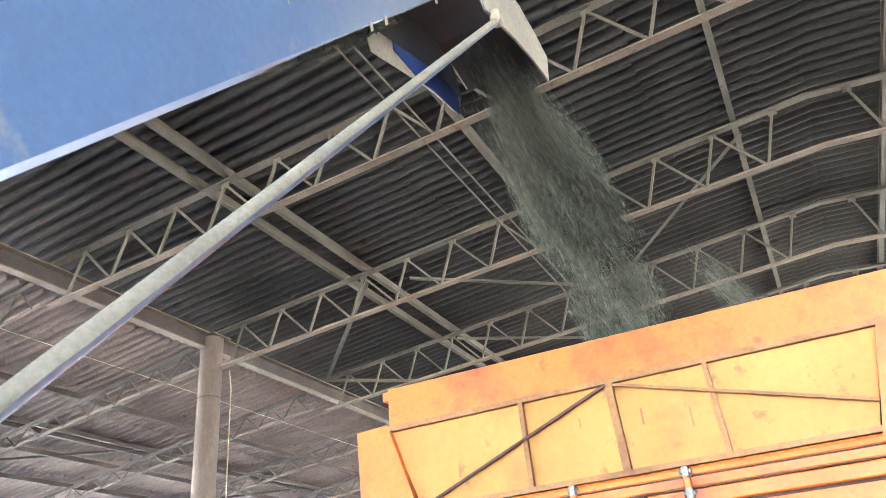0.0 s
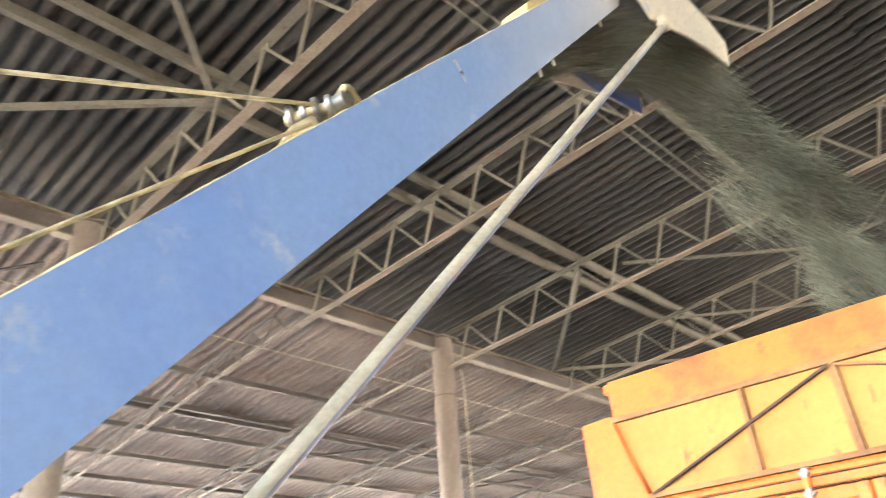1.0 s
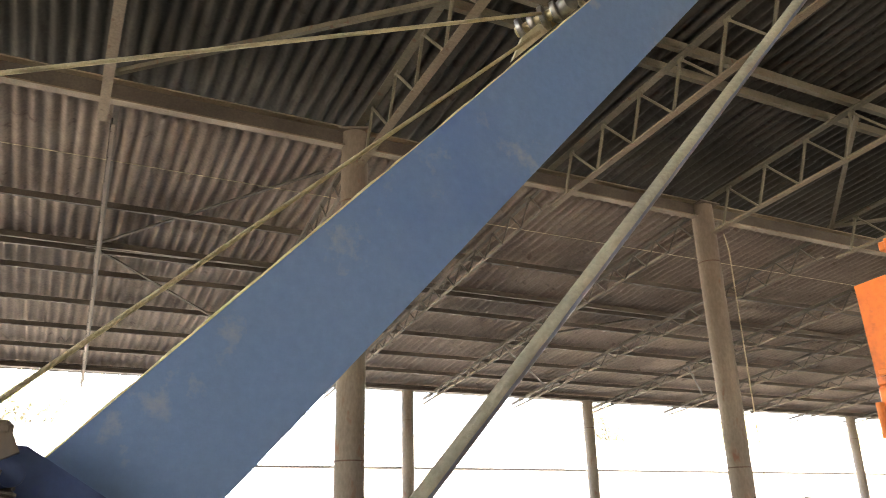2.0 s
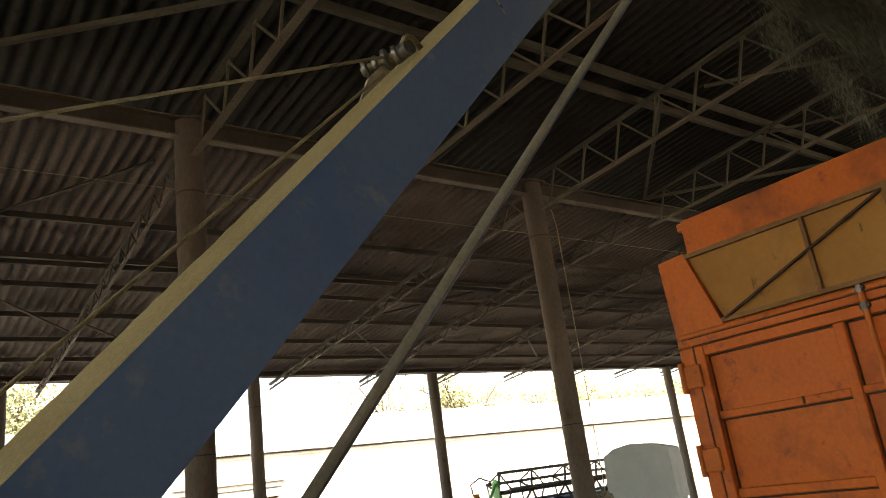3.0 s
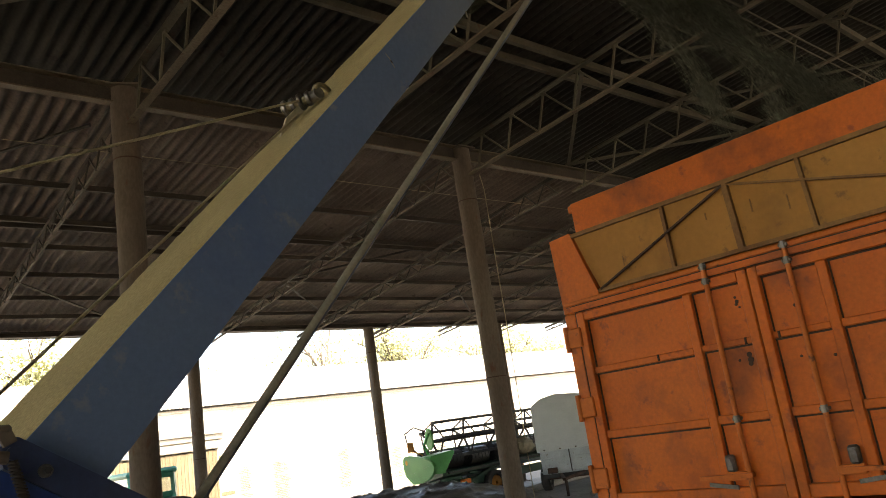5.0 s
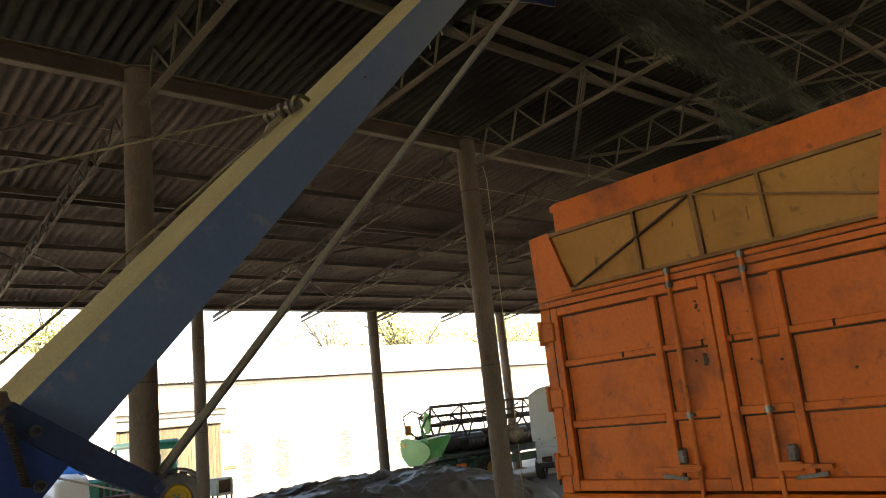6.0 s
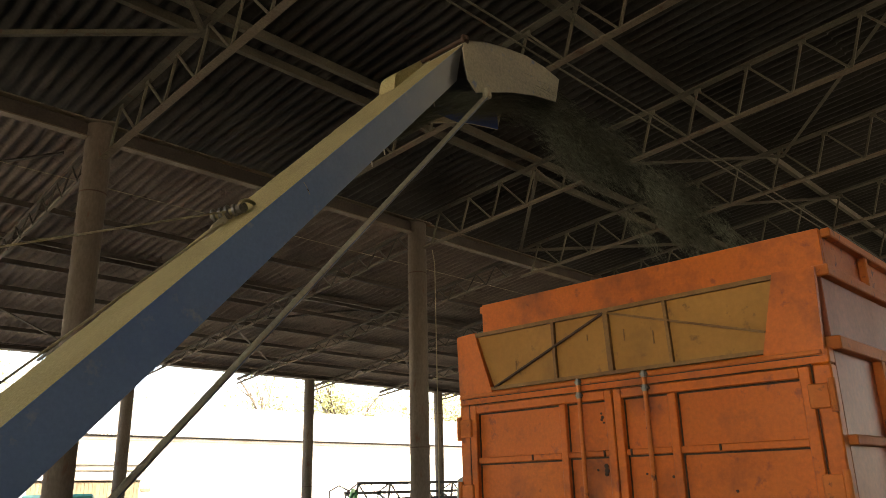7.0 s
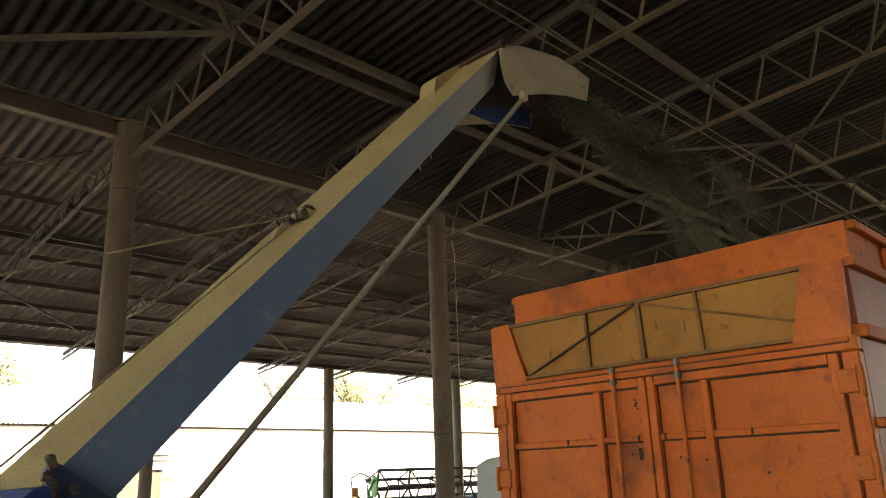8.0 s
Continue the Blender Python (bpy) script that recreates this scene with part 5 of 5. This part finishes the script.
    for v in bm.verts:
        v.co = Vector((v.co.x * 1.2, v.co.y * 0.8, v.co.z * (0.5 if v.co.z > 0 else 1.1))) + noise.noise_vector(v.co * 14) * 0.08 + Vector((0.0, -0.18, 1.80))
    me = bpy.data.meshes.new("rag_bundle")
    bm.to_mesh(me)
    bm.free()
    me.materials.append(STRUT_DUST)
    tagged(new("rag_bundle", me), "grey rag bundle tied round the brown column", "rag")


# ---- beyond the yard: whitewashed store and trees ----
def store():
    y, x0, x1, eave = 26.0, -32.0, 62.0, 4.86
    t = thing("store_building", "long whitewashed brick store with a pale corrugated roof", "building", at=(15, y, 0))
    for a0, a1, b0, b1, z0 in ((x0, 2.3, y, y + 0.45, 0), (7.2, x1, y, y + 0.45, 0), (2.3, 7.2, y, y + 0.45, 2.95), (x0, x1, y + 7.5, y + 8, 0), (x0, x0 + 0.4, y + 0.45, y + 7.5, 0), (x1 - 0.4, x1, y + 0.45, y + 7.5, 0)):
        Shape().box(a0, a1, b0, b1, z0, eave).obj("wall", WHITEWASH, t)
    for k, z in enumerate((4.62, 4.72)):
        Shape().box(x0, x1, y - 0.05 - 0.05 * k, y - 0.002, z, z + 0.08, 0.01).obj("cornice", WHITEWASH, t)
    pitch, amp = 0.18, 0.03
    for ya, yb, za, zb in ((y - 0.45, y + 4.2, 4.92, 6.95), (y + 4.2, y + 8.6, 6.95, 4.9)):
        n = int((x1 - x0) / pitch * 4)
        rows = [[(x0 + (x1 - x0) * i / n, yy_, z + amp * math.cos(i * math.pi / 2)) for i in range(n + 1)] for yy_, z in ((ya, za), (yb, zb))]
        r = Shape().add(*loops(*rows)).obj("roof", FAR_ROOF, t, smooth=True)
        r.modifiers.new("thick", "SOLIDIFY").thickness = 0.02
    Shape().box(2.2, 7.5, y - 0.28, y - 0.002, 3.62, 3.78, 0.02).box(2.28, 7.42, y - 0.15, y - 0.002, 3.38, 3.6, 0.02).box(2.32, 7.36, y - 0.06, y - 0.002, 2.97, 3.34, 0.02).obj("door_canopy", CONCRETE, t)
    gate = thing_part("plank_gate", t)
    k = 0
    x = 2.33
    while x < 7.15:
        w = 0.17 + 0.02 * math.sin(k * 2.3)
        Shape().box(x, min(x + w - 0.012, 7.17), y + 0.06, y + 0.09 + 0.006 * (k % 3), 0.05, 2.9 - 0.03 * (k % 2), 0.004).obj("plank", WOOD, gate)
        x += w
        k += 1
    Shape().box(7.2, 7.9, y - 0.04, y - 0.004, 0.75, 0.92, 0.01).box(7.2, 7.7, y - 0.05, y - 0.004, 2.45, 2.6, 0.01).obj("gate_hinge", WOOD, gate)
    # bare brick where the whitewash has fallen off
    rng = random.Random(12)
    for px, pz0, pz1, pw in ((14.05, 0.1, 1.95, 0.6), (10.3, 0.0, 1.85, 0.75), (8.35, 0.0, 1.85, 0.45), (1.9, 0.0, 1.6, 0.5), (17.6, 0.1, 1.7, 0.6), (21.0, 0.2, 1.5, 0.7)):
        z, row = pz0, 0
        while z < pz1:
            x = px - pw / 2 + (0.13 if row % 2 else 0) + rng.uniform(-0.06, 0.06)
            while x < px + pw / 2:
                if rng.random() < 0.8:
                    Shape().box(x, x + 0.245, y - 0.014 - rng.uniform(0, 0.012), y - 0.002, z, z + 0.068).obj("brick", BRICK, t)
                x += 0.26
            z += 0.08
            row += 1


def tree(x, y, h, seed, bare=False):
    rng = random.Random(seed)
    t = thing("tree", "spring tree with thin young yellow-green leaves behind the store" if not bare else "nearly bare spring tree with a few young leaves", "tree", "trees behind the store", at=(x, y, 0))
    s = Shape()
    tips = []

    def grow(p, d, length, r, level):
        q = p + d * length
        s.tube(p, q, r, 7, r * 0.66, caps=False)
        if level >= 3:
            tips.append((q, length))
            return
        for _ in range(3 if level else 5):
            e = (d + Vector((rng.uniform(-1, 1), rng.uniform(-1, 1), rng.uniform(-0.2, 0.8))) * 0.75).normalized()
            grow(p.lerp(q, rng.uniform(0.6, 1.0)), e, length * rng.uniform(0.55, 0.8), r * 0.6, level + 1)

    grow(Vector((x, y, 0)), Vector((rng.uniform(-0.06, 0.06), rng.uniform(-0.06, 0.06), 1)).normalized(), h * 0.42, h * 0.022, 0)
    s.obj("trunk", BARK, t)
    verts, faces = [], []
    for q, length in tips:
        for _ in range(24 if bare else 110):
            c = q + Vector((rng.gauss(0, 1), rng.gauss(0, 1), rng.gauss(0, 0.8))) * length * 0.55
            a = Vector((rng.uniform(-1, 1), rng.uniform(-1, 1), rng.uniform(-1, 1))).normalized()
            b = a.cross(Vector((rng.uniform(-1, 1), rng.uniform(-1, 1), 1))).normalized()
            z = rng.uniform(0.08, 0.17)
            k = len(verts)
            verts += [c + a * z, c + b * z * 0.6, c - a * z, c - b * z * 0.6 + Vector((0, 0, 0.02))]
            faces += [(k, k + 1, k + 2, k + 3)]
    me = bpy.data.meshes.new("crown")
    me.from_pydata(verts, [], faces)
    me.materials.append(LEAVES)
    ob = new("crown", me)
    ob.parent = t
    ob.matrix_parent_inverse = Matrix.Translation((-x, -y, 0))
    tagged(ob, "loose crown of small young leaves")


film_heap()
header()
covered_cart()
tractor()
yard_clutter()
store()
for k, (x, y, h, bare) in enumerate(((-12, 40, 12, 0), (-4, 37, 11, 0), (2, 41, 12.5, 0), (22, 40, 11, 1), (31, 42, 11.5, 0), (38, 40, 10.5, 1), (44, 43, 12, 0), (52, 41, 11, 0), (60, 45, 12, 1), (-20, 39, 12, 0), (72, 48, 13, 0), (13, 44, 10.5, 1))):
    tree(x, y, h, 20 + k, bool(bare))


# ---- the flying chaff: bundles of flakes thrown from the hood into the trailer ----
def flake_mesh(seed, count, long, wide):
    rng = random.Random(seed)
    verts, faces = [], []
    for _ in range(count):
        c = Vector((max(-0.4, min(0.4, rng.gauss(0, long))), max(-0.09, min(0.09, rng.gauss(0, wide * 1.3))), max(-0.045, min(0.045, rng.gauss(0, wide)))))
        a = Vector((rng.uniform(-1, 1), rng.uniform(-1, 1), rng.uniform(-1, 1))).normalized()
        b = a.cross(Vector((rng.uniform(-1, 1), rng.uniform(-1, 1), rng.uniform(-1, 1)))).normalized()
        big = rng.random() ** 3
        p, q = 0.0035 + 0.014 * big, 0.0018 + 0.0034 * rng.random()
        k = len(verts)
        verts += [c + a * p, c + b * q, c - a * p, c - b * q]
        faces += [(k, k + 1, k + 2), (k, k + 2, k + 3)]
    me = bpy.data.meshes.new("flakes")
    me.from_pydata(verts, [], faces)
    me.materials.append(CHAFF)
    return me


STREAM = []


def chaff_stream():
    rng = random.Random(31)
    kinds = [flake_mesh(60 + k, 1900, 0.17, 0.036) for k in range(8)]
    t0 = -0.50
    while t0 < 8.0:
        for j in range(9):
            ob = new("chaff_puff", kinds[rng.randrange(8)])
            tagged(ob, "puff of dry green chaff blown through the air", "chaff", "blown chaff", "stuff")
            start = Vector((-6.30 + rng.uniform(-0.05, 0.05), -7.20 + rng.uniform(-0.12, 0.12), 4.45 + rng.uniform(-0.06, 0.06)))
            speed = Vector((rng.uniform(5.0, 7.4), rng.gauss(0, 0.58), rng.gauss(0.2, 0.42)))
            STREAM.append((ob, t0 + rng.uniform(0, 0.085), start, speed, rng.uniform(0, 360)))
        t0 += 0.085


chaff_stream()


def motions():
    for ob, t0, start, speed, turn in STREAM:
        def along(s):
            p = start + speed * s + Vector((0, 0, -4.9)) * s * s
            d = (speed + Vector((0, 0, -9.8)) * s).normalized()
            return Matrix.Translation(p) @ d.to_track_quat("X", "Z").to_matrix().to_4x4() @ pose(0, 0, 0, (turn - 180) * 0.12 + 90 * s)
        # flight ends on the load at about z = 3.1
        end = (speed.z + math.sqrt(speed.z ** 2 + 4 * 4.9 * (start.z - 3.1))) / 9.8
        near = Matrix.Translation((-7.45, -7.10, 3.90)) @ pose(0, 0, 0, 0, -46.3, 0)
        rows = [(t0 - 0.10, near)] + [(t0 + end * i / 6, along(end * i / 6)) for i in range(7)]
        if t0 < 0:
            rows = [(0.0, along(min(end, -t0)))] + [r for r in rows if r[0] > 0.02]
        elif rows[0][0] > 0:
            rows = [(0.0, near)] + rows
        else:
            rows = [(0.0, near)] + [r for r in rows if r[0] > 0.02]
        rows = [r for r in rows if r[0] < 7.98]
        if t0 < 7.98:
            rows.append((8.0, along(min(end, 8.0 - t0)) if t0 + end > 8.0 else rows[-1][1]))
        else:
            rows.append((8.0, near))
        used, last = [], -1
        for t, m in rows:
            if frame(t) != last:
                used.append((t, m))
                last = frame(t)
        walk(ob, used)


motions()
